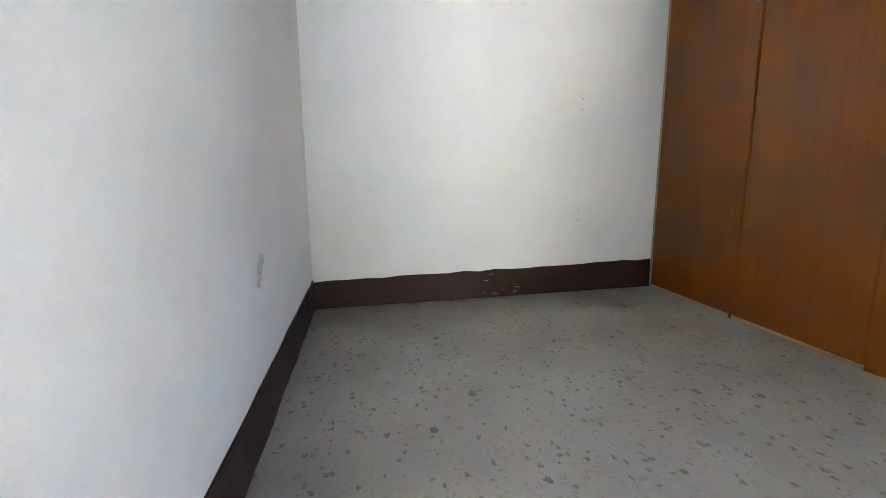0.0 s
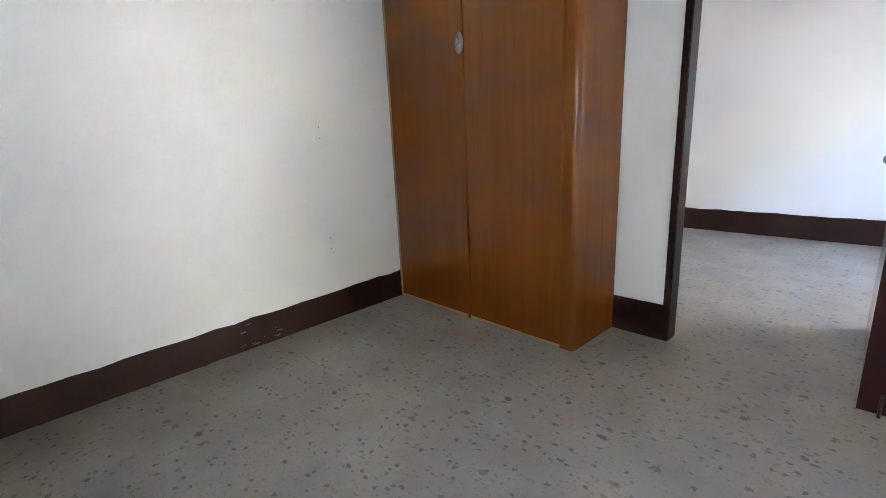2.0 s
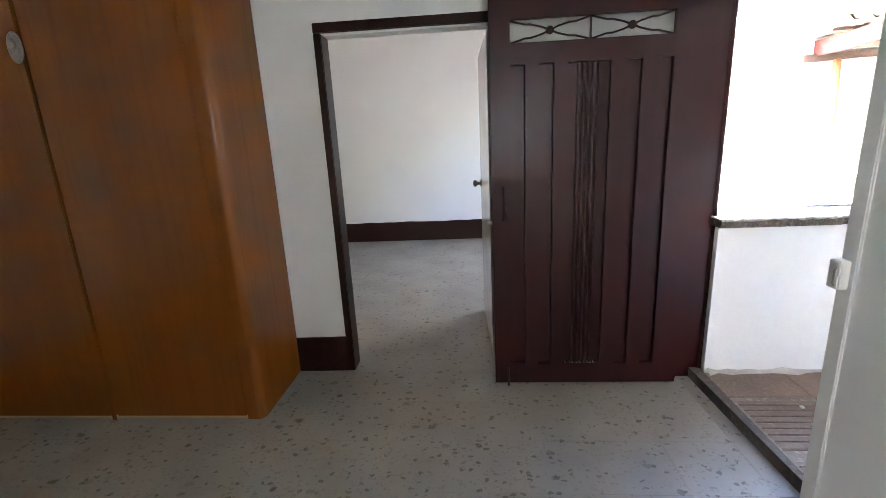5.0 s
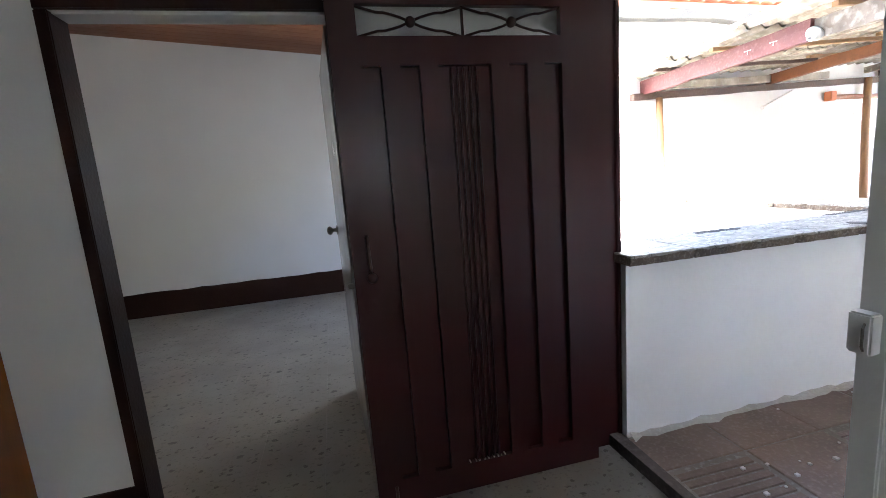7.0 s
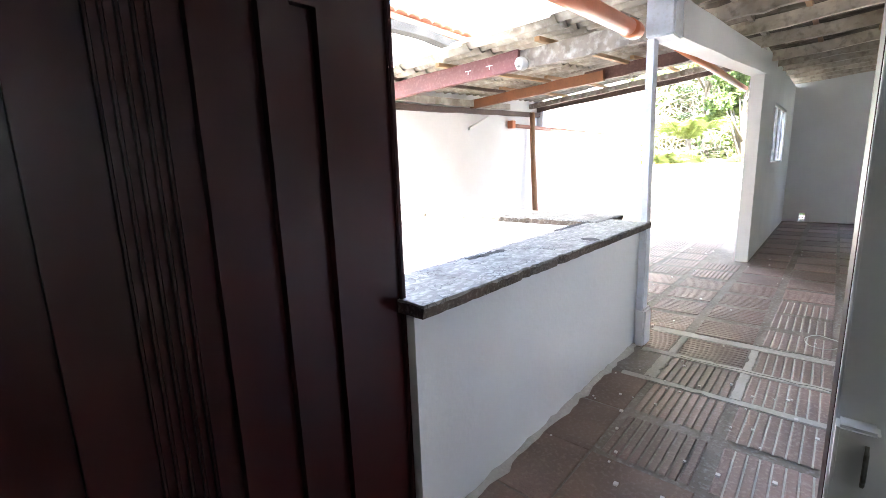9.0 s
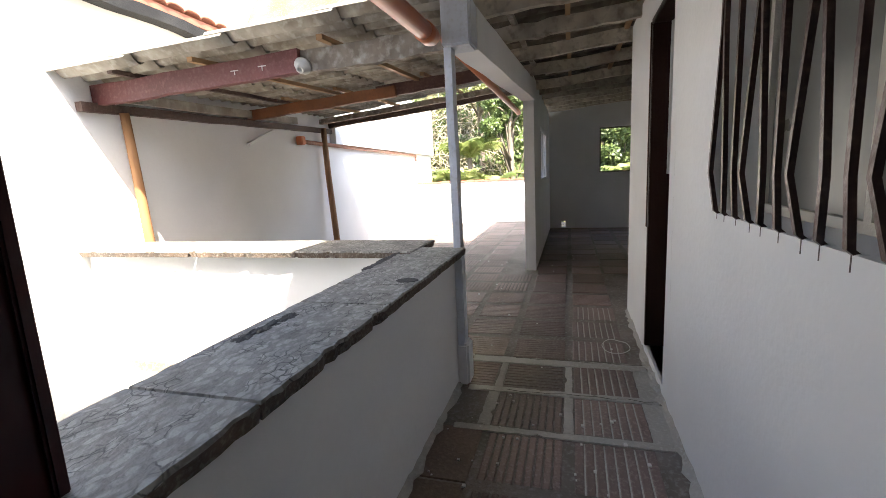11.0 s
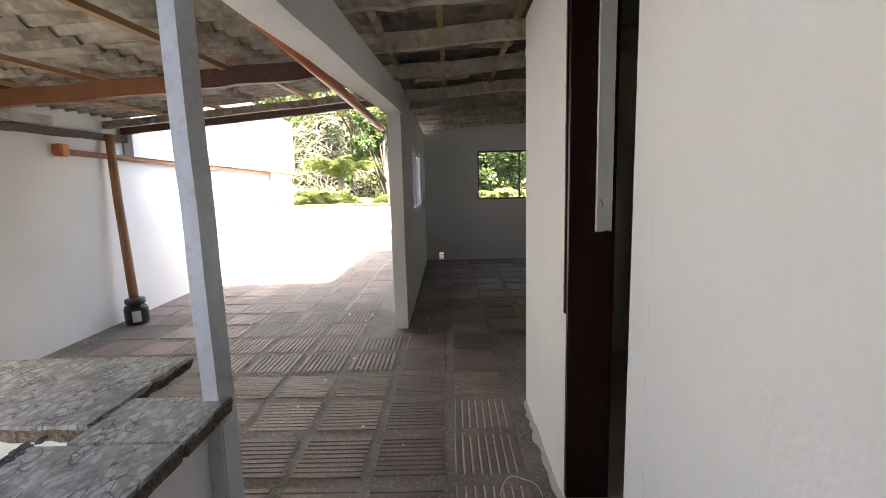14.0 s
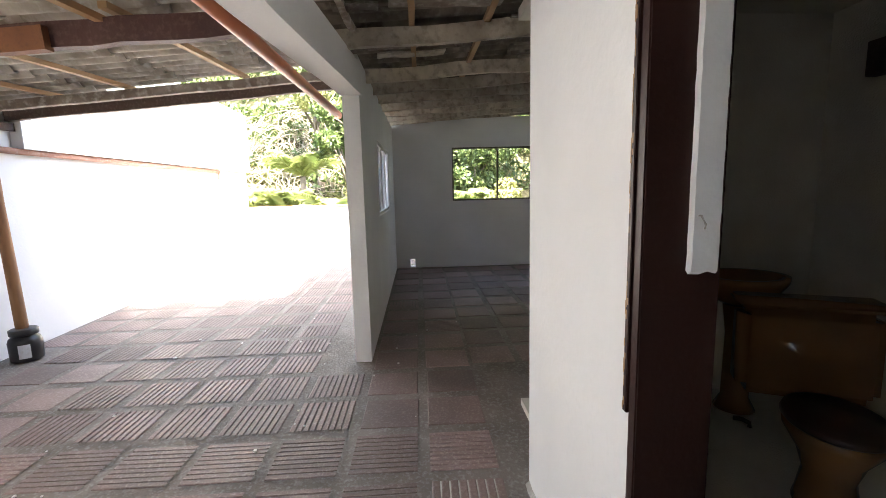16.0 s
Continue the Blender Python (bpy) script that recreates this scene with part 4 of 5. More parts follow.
# ---- timber posts and bucket ----
post2 = thing("timber_post", (8.27, 2.86, ZT), "crooked round timber post leaning under the roof edge", "post", "timber posts of the terrace")
part("trunk", tube(bmesh.new(), [(8.27, 2.86, 0.12), (8.30, 2.90, 0.55), (8.325, 2.935, 1.0), (8.35, 2.975, 1.5), (8.375, 3.0, 1.9), (8.39, 3.015, 2.28)], 0.052, 10, 0.045), M_POSTWOOD, post2, smooth=True)
bucket = thing("bucket", (8.27, 2.86, ZT), "black plastic jar with a pale label, used as a post foot", "bucket")
part("jar", lathe(bmesh.new(), (8.27, 2.86, ZT), [(0.11, 0.0), (0.124, 0.012), (0.127, 0.18), (0.115, 0.215), (0.09, 0.232), (0.09, 0.25)], 28), M_BLACK, bucket, smooth=True)
part("lid", lathe(bmesh.new(), (8.27, 2.86, ZT + 0.246), [(0.106, 0.0), (0.109, 0.004), (0.109, 0.05), (0.098, 0.056), (0.05, 0.056)], 28), M_BLACK, bucket, smooth=True)
bm = bmesh.new()
ring = [[bm.verts.new((8.27 + 0.1285 * math.cos(math.radians(a)), 2.86 + 0.1285 * math.sin(math.radians(a)), ZT + z)) for a in range(-165, -124, 8)] for z in (0.04, 0.17)]
for k in range(5):
    bm.faces.new((ring[0][k], ring[0][k + 1], ring[1][k + 1], ring[1][k]))
part("label", bm, M_POST, bucket, "pale printed label")
post3 = thing("timber_post", (4.84, 2.84, ZT), "slim round timber post standing behind the parapet", "post", "timber posts of the terrace")
part("trunk", tube(bmesh.new(), [(4.86, 2.84, ZT), (4.845, 2.845, 0.9), (4.82, 2.85, 1.6), (4.80, 2.855, 2.10)], 0.045, 10, 0.038), M_POSTWOOD, post3, smooth=True)

# ---- small fixtures ----
strut = tagged(mesh_ob("strut", beam(bmesh.new(), (6.52, north_y(6.5) - 0.02, 1.93), (6.95, 2.93, 2.13), 0.05, 0.03), M_WHITEPL), "pale painted diagonal strut under the wall plate", "strut")
lamp = thing("lamp_holder", (4.60, 0.93, 2.13), "white porcelain lamp holder without a bulb on the roof beam", "lamp holder")
bm = bmesh.new()
lathe(bm, (0, 0, 0), [(0.048, 0.0), (0.048, 0.014), (0.036, 0.026), (0.026, 0.03), (0.024, 0.05), (0.012, 0.05), (0.01, 0.02)], 22)
bmesh.ops.transform(bm, matrix=pose(4.585, 0.91, 2.24, 0, -130, 0) @ Matrix.Scale(1.25, 4), verts=bm.verts)
part("base", bm, M_PORCELAIN, lamp, smooth=True)
bm = bmesh.new()
pts = []
for k in range(40):
    a = k / 39 * math.tau * 1.15
    pts.append((5.16 + 0.14 * math.cos(a) * (1 + 0.08 * math.sin(3 * a)), -1.22 + 0.10 * math.sin(a), ZT + 0.006 + 0.002 * math.sin(5 * a)))
tagged(mesh_ob("string_loop", tube(bm, pts, 0.0025, 5), M_STRING), "loop of pale string lying on the tiles", "string")


# ---- marks on the bedroom walls ----
for k, (y, z) in enumerate(((-1.207, 1.425), (-1.207, 0.605))):
    off = 0.05 * (-0.53 - y)
    plate = thing("blank_plate", (-2.092 + off, y, z), "painted-over blank switch plate on the white wall", "wall plate", "blank plates on the bedroom wall")
    part("plate", boxes((-2.0965 + off, -2.0895 + off, y - 0.034, y + 0.034, z - 0.055, z + 0.055), bevel=0.002), M_WALL, plate)
    for dz in (-0.04, 0.04):
        part("screw", boxes((-2.0895 + off, -2.0885 + off, y - 0.004, y + 0.004, z + dz - 0.004, z + dz + 0.004)), M_GROUT, plate)
bm = bmesh.new()
rng = random.Random(9)
for k in range(16):
    y, z = rng.uniform(-2.25, -1.65), rng.choice((rng.uniform(0.02, 0.06), rng.uniform(0.03, 0.2)))
    w, h = rng.uniform(0.004, 0.02), rng.uniform(0.001, 0.003)
    box(bm, -2.09, -2.0835, y - w, y + w, z - h, z + h)
tagged(askew(mesh_ob("paint_flecks", bm, M_GROUT)), "pale scratches and flecks on the brown skirting", "paint fleck", kind="stuff")
for dx, dz, s in ((0.0, 0.0, 1.0), (0.025, -0.05, 0.8)):
    bm = ragged_slab(-0.035 * s, 0.035 * s, -0.012 * s, 0.012 * s, 71 + int(dx * 100), "nsew", -0.001, 0.0006)
    bmesh.ops.transform(bm, matrix=pose(-0.52 + dx, -3.1995, 0.61 + dz, 90, 0, 0) @ pose(0, 0, 0, 0, 0, -40), verts=bm.verts)
    tagged(mesh_ob("scuff_mark", bm, M_BATHWALL), "grey scuff mark on the white wall", "scuff mark", "scuff marks on the wall")

# chalk marks on the red beam
for k, y in enumerate((1.49, 1.25, 1.05)):
    z = under(4.62, y) + 0.085
    tagged(mesh_ob("chalk_mark", boxes((4.586, 4.5895, y - 0.035, y + 0.035, z - 0.003, z + 0.003), (4.586, 4.5895, y - 0.003, y + 0.003, z - 0.03, z + 0.004)), M_DEBRIS), "white chalk mark on the red beam", "chalk mark", "chalk marks on the beam")

# faint broken hairline crack in the corridor wall
rng = random.Random(3)
crack = thing("wall_crack", (4.295, -1.41, 1.0), "faint broken hairline crack in the white corridor wall", "crack")
for k0, k1 in ((0, 5), (8, 11), (14, 20), (23, 28)):
    pts = [(4.293 + rng.uniform(-0.006, 0.006) + 0.008 * math.sin(k * 0.9), -1.4099, 1.50 - k * 0.03) for k in [k0 + i / 4 for i in range((k1 - k0) * 4 - 2)]]
    part("crack_line", tube(bmesh.new(), pts, 0.0004, 4), M_CEMENT_PALE, crack)

# ---- barred window in the corridor wall ----
pane_w = tagged(new("window_corridor"), "dusty grey glazed window behind bars", "window", kind="structure")
part("pane", boxes((2.35, 3.63, -1.60, -1.585, 1.245, 2.14)), M_PANE, pane_w)
part("window_frame", boxes((2.35, 3.63, -1.585, -1.565, 1.245, 1.275), (2.35, 3.63, -1.585, -1.565, 2.11, 2.14), (3.60, 3.63, -1.585, -1.565, 1.275, 2.11), (2.97, 3.0, -1.585, -1.565, 1.275, 2.11)), M_BATHWALL, pane_w)
part("window_sill", boxes((2.35, 3.63, -1.575, -1.413, 1.205, 1.243), bevel=0.004), M_WALL_OUT, pane_w)
grille = thing("window_grille", (3.0, -1.4, 1.2), "bellied window grille of brown painted square iron bars with chipped gloss", "grille")


def grille_bar(foot, bend, waist):
    """One square bar: foot in the sill, a kink above it, in to the waist, then out and in again to the head."""
    pts = [(foot, -1.425, 1.237), (foot + (bend - foot) * 0.1, -1.405, 1.255), (bend, -1.395, 1.395), (bend + (waist - bend) * 0.06, -1.395, 1.43), (waist, -1.395, 1.88), (waist, -1.395, 2.0), (bend, -1.40, 2.12), (bend, -1.42, 2.15)]
    bm = bmesh.new()
    w = 0.0076
    rings = []
    for p in pts:
        rings.append([bm.verts.new((p[0] + a * w, p[1] + b * w, p[2])) for a, b in ((-1, -1), (1, -1), (1, 1), (-1, 1))])
    for r, s in zip(rings, rings[1:]):
        for k in range(4):
            bm.faces.new((r[k], r[(k + 1) % 4], s[(k + 1) % 4], s[k]))
    bm.faces.new(rings[0][::-1])
    bm.faces.new(rings[-1])
    return bm


for k in range(4):
    x = 3.52 - k * 0.318
    for foot, bend, waist in ((0.042, 0.093, 0.018), (-0.04, -0.066, -0.008), (-0.156, -0.156, -0.151)):
        if x + foot > 2.4:
            part("bar", grille_bar(x + foot, x + bend, x + waist), M_BAR, grille)
            part("paint_drip", boxes((x + foot - 0.003, x + foot + 0.003, -1.4115, -1.409, 1.222 - 0.007 * (k % 3), 1.246), bevel=0.001), M_BAR, grille, "dark run of paint on the sill edge")
            box_x = x + foot
            part("mortar_dab", rubble(bmesh.new(), [(box_x - 0.01, -1.425, 1.244), (box_x + 0.01, -1.425, 1.244)], 0.011, 7, k), M_WALL_OUT, grille, "white mortar dab round the bar's foot")

# ---- bathroom ----
bath_frame = tagged(new("door_frame_bathroom"), "dark brown timber frame of the bathroom doorway with chipped paint", "door frame", kind="structure")
part("jamb", boxes((5.05, 5.088, -1.60, -1.405, 0.13, 2.34), bevel=0.004), M_BROWN, bath_frame)
part("moulding", boxes((5.0885, 5.108, -1.4095, -1.399, 1.0, 2.36), bevel=0.002), M_BROWN, bath_frame)
rng = random.Random(8)
bm = bmesh.new()
for k in range(46):
    z, h = rng.uniform(1.0, 2.3), rng.uniform(0.004, 0.02)
    x = 5.107 - abs(rng.gauss(0, 0.004))
    box(bm, x - rng.uniform(0.001, 0.0035), x + 0.0015, -1.402, -1.3983, z - h, z + h)
part("paint_chips", bm, M_NEWWOOD, bath_frame, "pale bare wood where the paint is chipped")
part("head", boxes((4.422, 5.088, -1.525, -1.405, 2.34, 2.378), bevel=0.004), M_BROWN, bath_frame)
bm = ragged_slab(-0.37, 0.62, -0.033, 0.033, 77, "w", -0.012, 0.012)
bmesh.ops.transform(bm, matrix=pose(5.040, -1.545, 1.737, 0, -90, 0), verts=bm.verts)
board = tagged(mesh_ob("white_board", bm, M_WALL_OUT), "white painted board with a ragged lower end beside the bathroom door", "board")
hook = tagged(mesh_ob("hook", tube(bmesh.new(), [(5.045, -1.525, 1.50), (5.02, -1.525, 1.505), (5.01, -1.53, 1.485), (5.02, -1.535, 1.475)], 0.0025, 6), M_STEEL), "small bent wire hook on the door frame", "hook")
toilet = thing("toilet", (5.9, -2.8, 0.1), "ochre porcelain toilet with a dark closed lid", "toilet")
TM = pose(5.80, -2.70, 0.10, 0, 0, -24)


def tpart(name, bm, material, label="", smooth=True):
    bmesh.ops.transform(bm, matrix=TM, verts=bm.verts)
    return part(name, bm, material, toilet, label, smooth)


tpart("bowl", lathe(bmesh.new(), (0, 0, 0), [(0.13, 0.0), (0.12, 0.04), (0.10, 0.16), (0.13, 0.26), (0.19, 0.36), (0.195, 0.40), (0.15, 0.405)], 28, 1.2, 0.95), M_PORC)
tpart("seat", lathe(bmesh.new(), (-0.01, 0, 0.405), [(0.19, 0.0), (0.20, 0.012), (0.19, 0.035), (0.05, 0.045)], 28, 1.22, 0.98), M_LID, "dark brown closed seat lid")
tpart("tank", boxes((0.25, 0.47, -0.29, 0.31, 0.37, 0.84), bevel=0.05), M_PORC)
tpart("tank_lid", boxes((0.235, 0.48, -0.305, 0.325, 0.842, 0.875), bevel=0.014), M_PORC)
basin = thing("wash_basin", (6.7, -3.1, 0.75), "ochre porcelain wash basin fixed in the bathroom corner", "basin")
part("bowl", lathe(bmesh.new(), (6.68, -2.90, 0.80), [(0.08, 0.0), (0.17, 0.06), (0.225, 0.15), (0.23, 0.19), (0.19, 0.19), (0.14, 0.08), (0.03, 0.06)], 28, 1.0, 1.15), M_PORC, basin, smooth=True)
part("pedestal", lathe(bmesh.new(), (6.70, -2.92, 0.10), [(0.12, 0.0), (0.08, 0.08), (0.075, 0.5), (0.1, 0.71)], 20), M_PORC, basin, smooth=True)

valve = thing("drain_valve", (6.49, -2.82, 0.10), "dark corroded water valve on the bathroom floor beside the toilet", "valve")
part("pipe", tube(bmesh.new(), [(6.45, -2.84, 0.101), (6.45, -2.84, 0.125), (6.49, -2.82, 0.13), (6.53, -2.80, 0.118)], 0.014, 8), M_RISER, valve, smooth=True)
shelf_block = tagged(mesh_ob("wall_block", boxes((6.52, 6.64, -3.60, -3.53, 2.16, 2.36), bevel=0.005), M_DARKWOOD), "small brown wooden block fixed to the bathroom wall", "wall block")

# ---- neighbour's roof edge on the boundary wall ----
nroof = thing("neighbour_roof", (5, 3.3, 3.1), "red tiled roof edge of the neighbouring house with a black bitumen gutter", "roof")
for k in range(26):
    x = 2.25 + k * 0.22
    y = north_y(x)
    bm = bmesh.new()
    n = 6
    rows = []
    for e, (yy, zz) in enumerate(((y - 0.10, 3.20), (y + 1.6, 3.75))):
        rows.append([[bm.verts.new((x + (0.11 - e * 0.01) * math.cos(math.pi * i / n), yy, zz + (0.055 - t) * math.sin(math.pi * i / n) - t)) for i in range(n + 1)] for t in (0, 0.014)])
    for t in (0, 1):
        for i in range(n):
            bm.faces.new((rows[0][t][i], rows[0][t][i + 1], rows[1][t][i + 1], rows[1][t][i]))
    for e in (0, 1):
        for i in range(n):
            bm.faces.new((rows[e][0][i], rows[e][0][i + 1], rows[e][1][i + 1], rows[e][1][i]))
    part("roof_tile", bm, M_REDTILE, nroof, smooth=True)
part("fascia", beam(bmesh.new(), (2.2, north_y(2.2) - 0.06, 3.15), (7.95, north_y(7.95) - 0.06, 3.15), 0.03, 0.07), M_REDTILE, nroof, "orange painted fascia")
part("gutter", beam(bmesh.new(), (2.2, north_y(2.2) - 0.09, 3.02), (7.95, north_y(7.95) - 0.09, 3.02), 0.14, 0.10, wobble=0.012, steps=24, seed=3), M_MEMBRANE, nroof, "black bitumen lined gutter")
cap = thing("brick_coping", (14.07, 1.6, 1.19), "row of red clay cap bricks on the low end wall", "coping")
for k in range(15):
    y = -0.28 + k * 0.245
    part("brick", boxes((13.965, 14.175, y + 0.005, y + 0.24, 1.192, 1.235 + 0.006 * (k % 3)), bevel=0.006), M_REDTILE, cap)


# ---- vegetation beyond the end wall ----
def leaf_cloud(centres, n, size, seed, squash=0.75):
    rs = np.random.RandomState(seed)
    c = np.array(centres)
    pick = rs.randint(0, len(c), n)
    d = rs.normal(size=(n, 3))
    d /= np.linalg.norm(d, axis=1)[:, None]
    r = c[pick, 3] * rs.uniform(0.35, 1.0, n) ** 0.6
    p = c[pick, :3] + d * r[:, None] * np.array([1, 1, squash])
    a = rs.normal(size=(n, 3))
    a /= np.linalg.norm(a, axis=1)[:, None]
    b = np.cross(a, rs.normal(size=(n, 3)))
    b /= np.linalg.norm(b, axis=1)[:, None]
    s = size * rs.uniform(0.6, 1.4, n)[:, None]
    v = np.stack([p - a * s, p + b * s * 0.42, p + a * s, p - b * s * 0.42], 1).reshape(-1, 3)
    f = np.arange(4 * n).reshape(-1, 4)
    return v, f


def cloud_part(name, parent, centres, n, size, seed, material, label=""):
    v, f = leaf_cloud(centres, n, size, seed)
    me = bpy.data.meshes.new(name)
    me.from_pydata(v.tolist(), [], f.tolist())
    me.materials.append(material)
    ob = new(name, me)
    if parent is not None:
        ob.parent = parent
        ob.matrix_parent_inverse = parent.matrix_basis.inverted()
    return tagged(ob, label)


def tree(at, height, crown, spread, n, size, material, seed, label):
    x, y, z = at
    rng = random.Random(seed)
    ob = thing("tree", at, label, "tree", "trees beyond the wall")
    top = Vector((x + rng.uniform(-0.3, 0.3), y + rng.uniform(-0.3, 0.3), z + height))
    bm = tube(bmesh.new(), [(x, y, z), (x + 0.1, y, z + height * 0.4), top], 0.17, 8, 0.07)
    cs = []
    for k in range(crown):
        c = Vector((top.x + rng.uniform(-1, 1) * spread, top.y + rng.uniform(-1, 1) * spread, top.z + rng.uniform(-0.7, 0.8) * spread))
        cs.append((*c, rng.uniform(0.4, 0.8) * spread * 0.7))
        base = Vector((x, y, z)).lerp(top, rng.uniform(0.5, 1.0))
        tube(bm, [base, base.lerp(c, 0.5) + Vector((0, 0, 0.1)), c], 0.05, 5, 0.015)
    part("trunk", bm, M_BARK, ob, smooth=True)
    cloud_part("crown", ob, cs, n, size, seed, material)
    return ob


def palm(at, height, fronds, length, seed, label):
    x, y, z = at
    rng = random.Random(seed)
    ob = thing("palm", at, label, "palm", "palms beyond the wall")
    top = Vector((x, y, z + height))
    part("trunk", tube(bmesh.new(), [(x, y, z), (x + 0.05, y + 0.05, z + height * 0.5), top], 0.13, 8, 0.09), M_BARK, ob, smooth=True)
    for k in range(fronds):
        az = k * 2.4 + rng.uniform(-0.3, 0.3)
        rise = rng.uniform(0.65, 1.45)
        L = length * rng.uniform(0.75, 1.1)
        out = Vector((math.cos(az), math.sin(az), 0))
        side = Vector((-out.y, out.x, 0))
        pts = []
        for i in range(13):
            t = i / 12
            pts.append(top + out * L * t * math.cos(rise * (1 - 0.3 * t)) + Vector((0, 0, L * (math.sin(rise) * t - 0.5 * t * t))))
        bm = bmesh.new()
        tube(bm, pts, 0.016, 4, 0.004)
        for i in range(2, 53):
            t = i / 53
            f = t * 12
            j = min(int(f), 11)
            p = pts[j].lerp(pts[j + 1], f - j)
            way = (pts[j + 1] - pts[j]).normalized()
            leaf_l = L * 0.26 * math.sin(math.pi * (0.12 + 0.83 * t)) * rng.uniform(0.85, 1.1)
            for s in (-1, 1):
                d = (side * s * 0.8 + way * 0.55 + Vector((0, 0, rng.uniform(-0.4, 0.05)))).normalized()
                w = way * 0.015
                a = bm.verts.new(p - w)
                b = bm.verts.new(p + w)
                c = bm.verts.new(p + d * leaf_l * 0.6 + w * 0.7 - Vector((0, 0, 0.02)))
                e = bm.verts.new(p + d * leaf_l - Vector((0, 0, leaf_l * 0.25)))
                bm.faces.new((a, b, c, e))
        part("frond", bm, M_PALM, ob)
    return ob


def hill(x, y):
    return -3.0 + 1.25 * max(0, x - 18.6) + 0.6 * noise.noise(Vector((x * 0.35, y * 0.35, 0))) * min(1, max(0, x - 17.5) / 3)


def hillside():
    bm = bmesh.new()
    nx, ny = 30, 44
    g = [[None] * (ny + 1) for _ in range(nx + 1)]
    for i in range(nx + 1):
        for k in range(ny + 1):
            x, y = 17.5 + 18 * i / nx, -22 + 44 * k / ny
            g[i][k] = bm.verts.new((x, y, hill(x, y)))
    for i in range(nx):
        for k in range(ny):
            bm.faces.new((g[i][k], g[i + 1][k], g[i + 1][k + 1], g[i][k + 1]))
    return bm


tagged(mesh_ob("hillside", hillside(), M_SOIL, True), kind="structure")
palm((16.9, 3.15, -3.0), 3.75, 17, 1.7, 1, "feathery green palm behind the end wall")
palm((16.5, 1.75, -3.0), 3.7, 18, 1.6, 2, "low bright green palm behind the end wall")
palm((18.4, 2.75, -2.9), 4.9, 17, 1.9, 3, "taller palm on the hillside")
palm((17.3, 4.6, -3.0), 3.8, 15, 1.8, 4, "feathery green palm behind the end wall")
palm((17.6, 2.4, -3.0), 3.6, 15, 1.5, 5, "feathery green palm behind the end wall")
tree((19.0, 1.25, -2.5), 6.0, 14, 1.0, 11000, 0.085, M_LEAF, 11, "tall dark green leafy tree beside the palms")
tree((21.6, 2.9, 0.0), 5.4, 9, 1.2, 8000, 0.09, M_LEAF2, 12, "pale bushy tree high on the hillside")
tree((18.4, -2.6, -3.0), 4.9, 10, 1.2, 9000, 0.08, M_LEAF, 13, "green tree outside the end room")
tree((17.0, -4.3, -3.0), 4.2, 8, 1.0, 7000, 0.085, M_LEAF2, 14, "pale yellow-green tree outside the end room")
tree((19.8, -1.7, -2.0), 5.6, 10, 1.3, 8000, 0.09, M_LEAF2, 15, "pale yellow-green tree outside the end room")
tree((20.0, -5.0, -1.6), 6.2, 10, 1.5, 8000, 0.1, M_LEAF, 16, "green tree outside the end room")
palm((16.8, -2.9, -3.0), 3.9, 14, 1.5, 6, "low green palm outside the end room's window")
cs = [(x, y, hill(x, y) + 0.3, 0.9) for x, y in ((19.2 + (i % 7) * 1.0, -14 + (i // 7) * 1.3) for i in range(98))]
cs += [(x, y, hill(x, y) + 0.3, 0.8) for x, y in ((22.8 + (i % 5) * 1.0, -1 + (i // 5) * 1.3) for i in range(45))]
tagged(cloud_part("undergrowth", None, cs, 60000, 0.12, 21, M_LEAF), "tangled green undergrowth covering the hillside", "undergrowth", kind="stuff")
cs = [(x, y, hill(x, y) + 0.2, 0.8) for x, y in ((19.0 + (i % 5) * 0.9, 2.0 + (i // 5) * 0.9) for i in range(35))]
tagged(cloud_part("dry_scrub", None, cs, 16000, 0.09, 22, M_LEAF2), "pale dry scrub between the vines", "scrub", kind="stuff")


def vines(n, seed):
    rng = random.Random(seed)
    bm = bmesh.new()
    for _ in range(n):
        x, y = rng.uniform(19.6, 24.5), rng.uniform(1.8, 7.5)
        p = Vector((x, y, hill(x, y) + rng.uniform(0.2, 1.0)))
        d = Vector((rng.uniform(-1, 0.3), rng.uniform(-1, 1), rng.uniform(-0.9, 0.3))).normalized()
        pts = [p]
        for _k in range(4):
            d = (d + Vector((rng.uniform(-1, 0.6), rng.uniform(-1, 1), rng.uniform(-1, 0.5))) * 0.45).normalized()
            p = p + d * 0.38
            pts.append(p)
        tube(bm, pts, 0.022, 3, 0.008)
    return bm


tagged(mesh_ob("dry_vines", vines(1500, 5), M_DRY), "tangle of dry grey-brown vines on the hillside", "vines", kind="stuff")


# ---- debris on the terrace ----
def crumbs(spots, seed):
    rng = random.Random(seed)
    bm = bmesh.new()
    for _ in range(spots):
        x, y = rng.choice(((rng.uniform(2.3, 4.3), rng.uniform(-1.35, -0.2)), (rng.uniform(4.3, 9.5), rng.uniform(-1.35, 1.5))))
        s = rng.uniform(0.003, 0.009)
        box(bm, x - s, x + s * 1.3, y - s, y + s, ZT + 0.001, ZT + 0.001 + s)
    return bm


tagged(mesh_ob("plaster_crumbs", crumbs(110, 6), M_DEBRIS), "scattered white plaster crumbs on the terrace floor", "debris", kind="stuff")


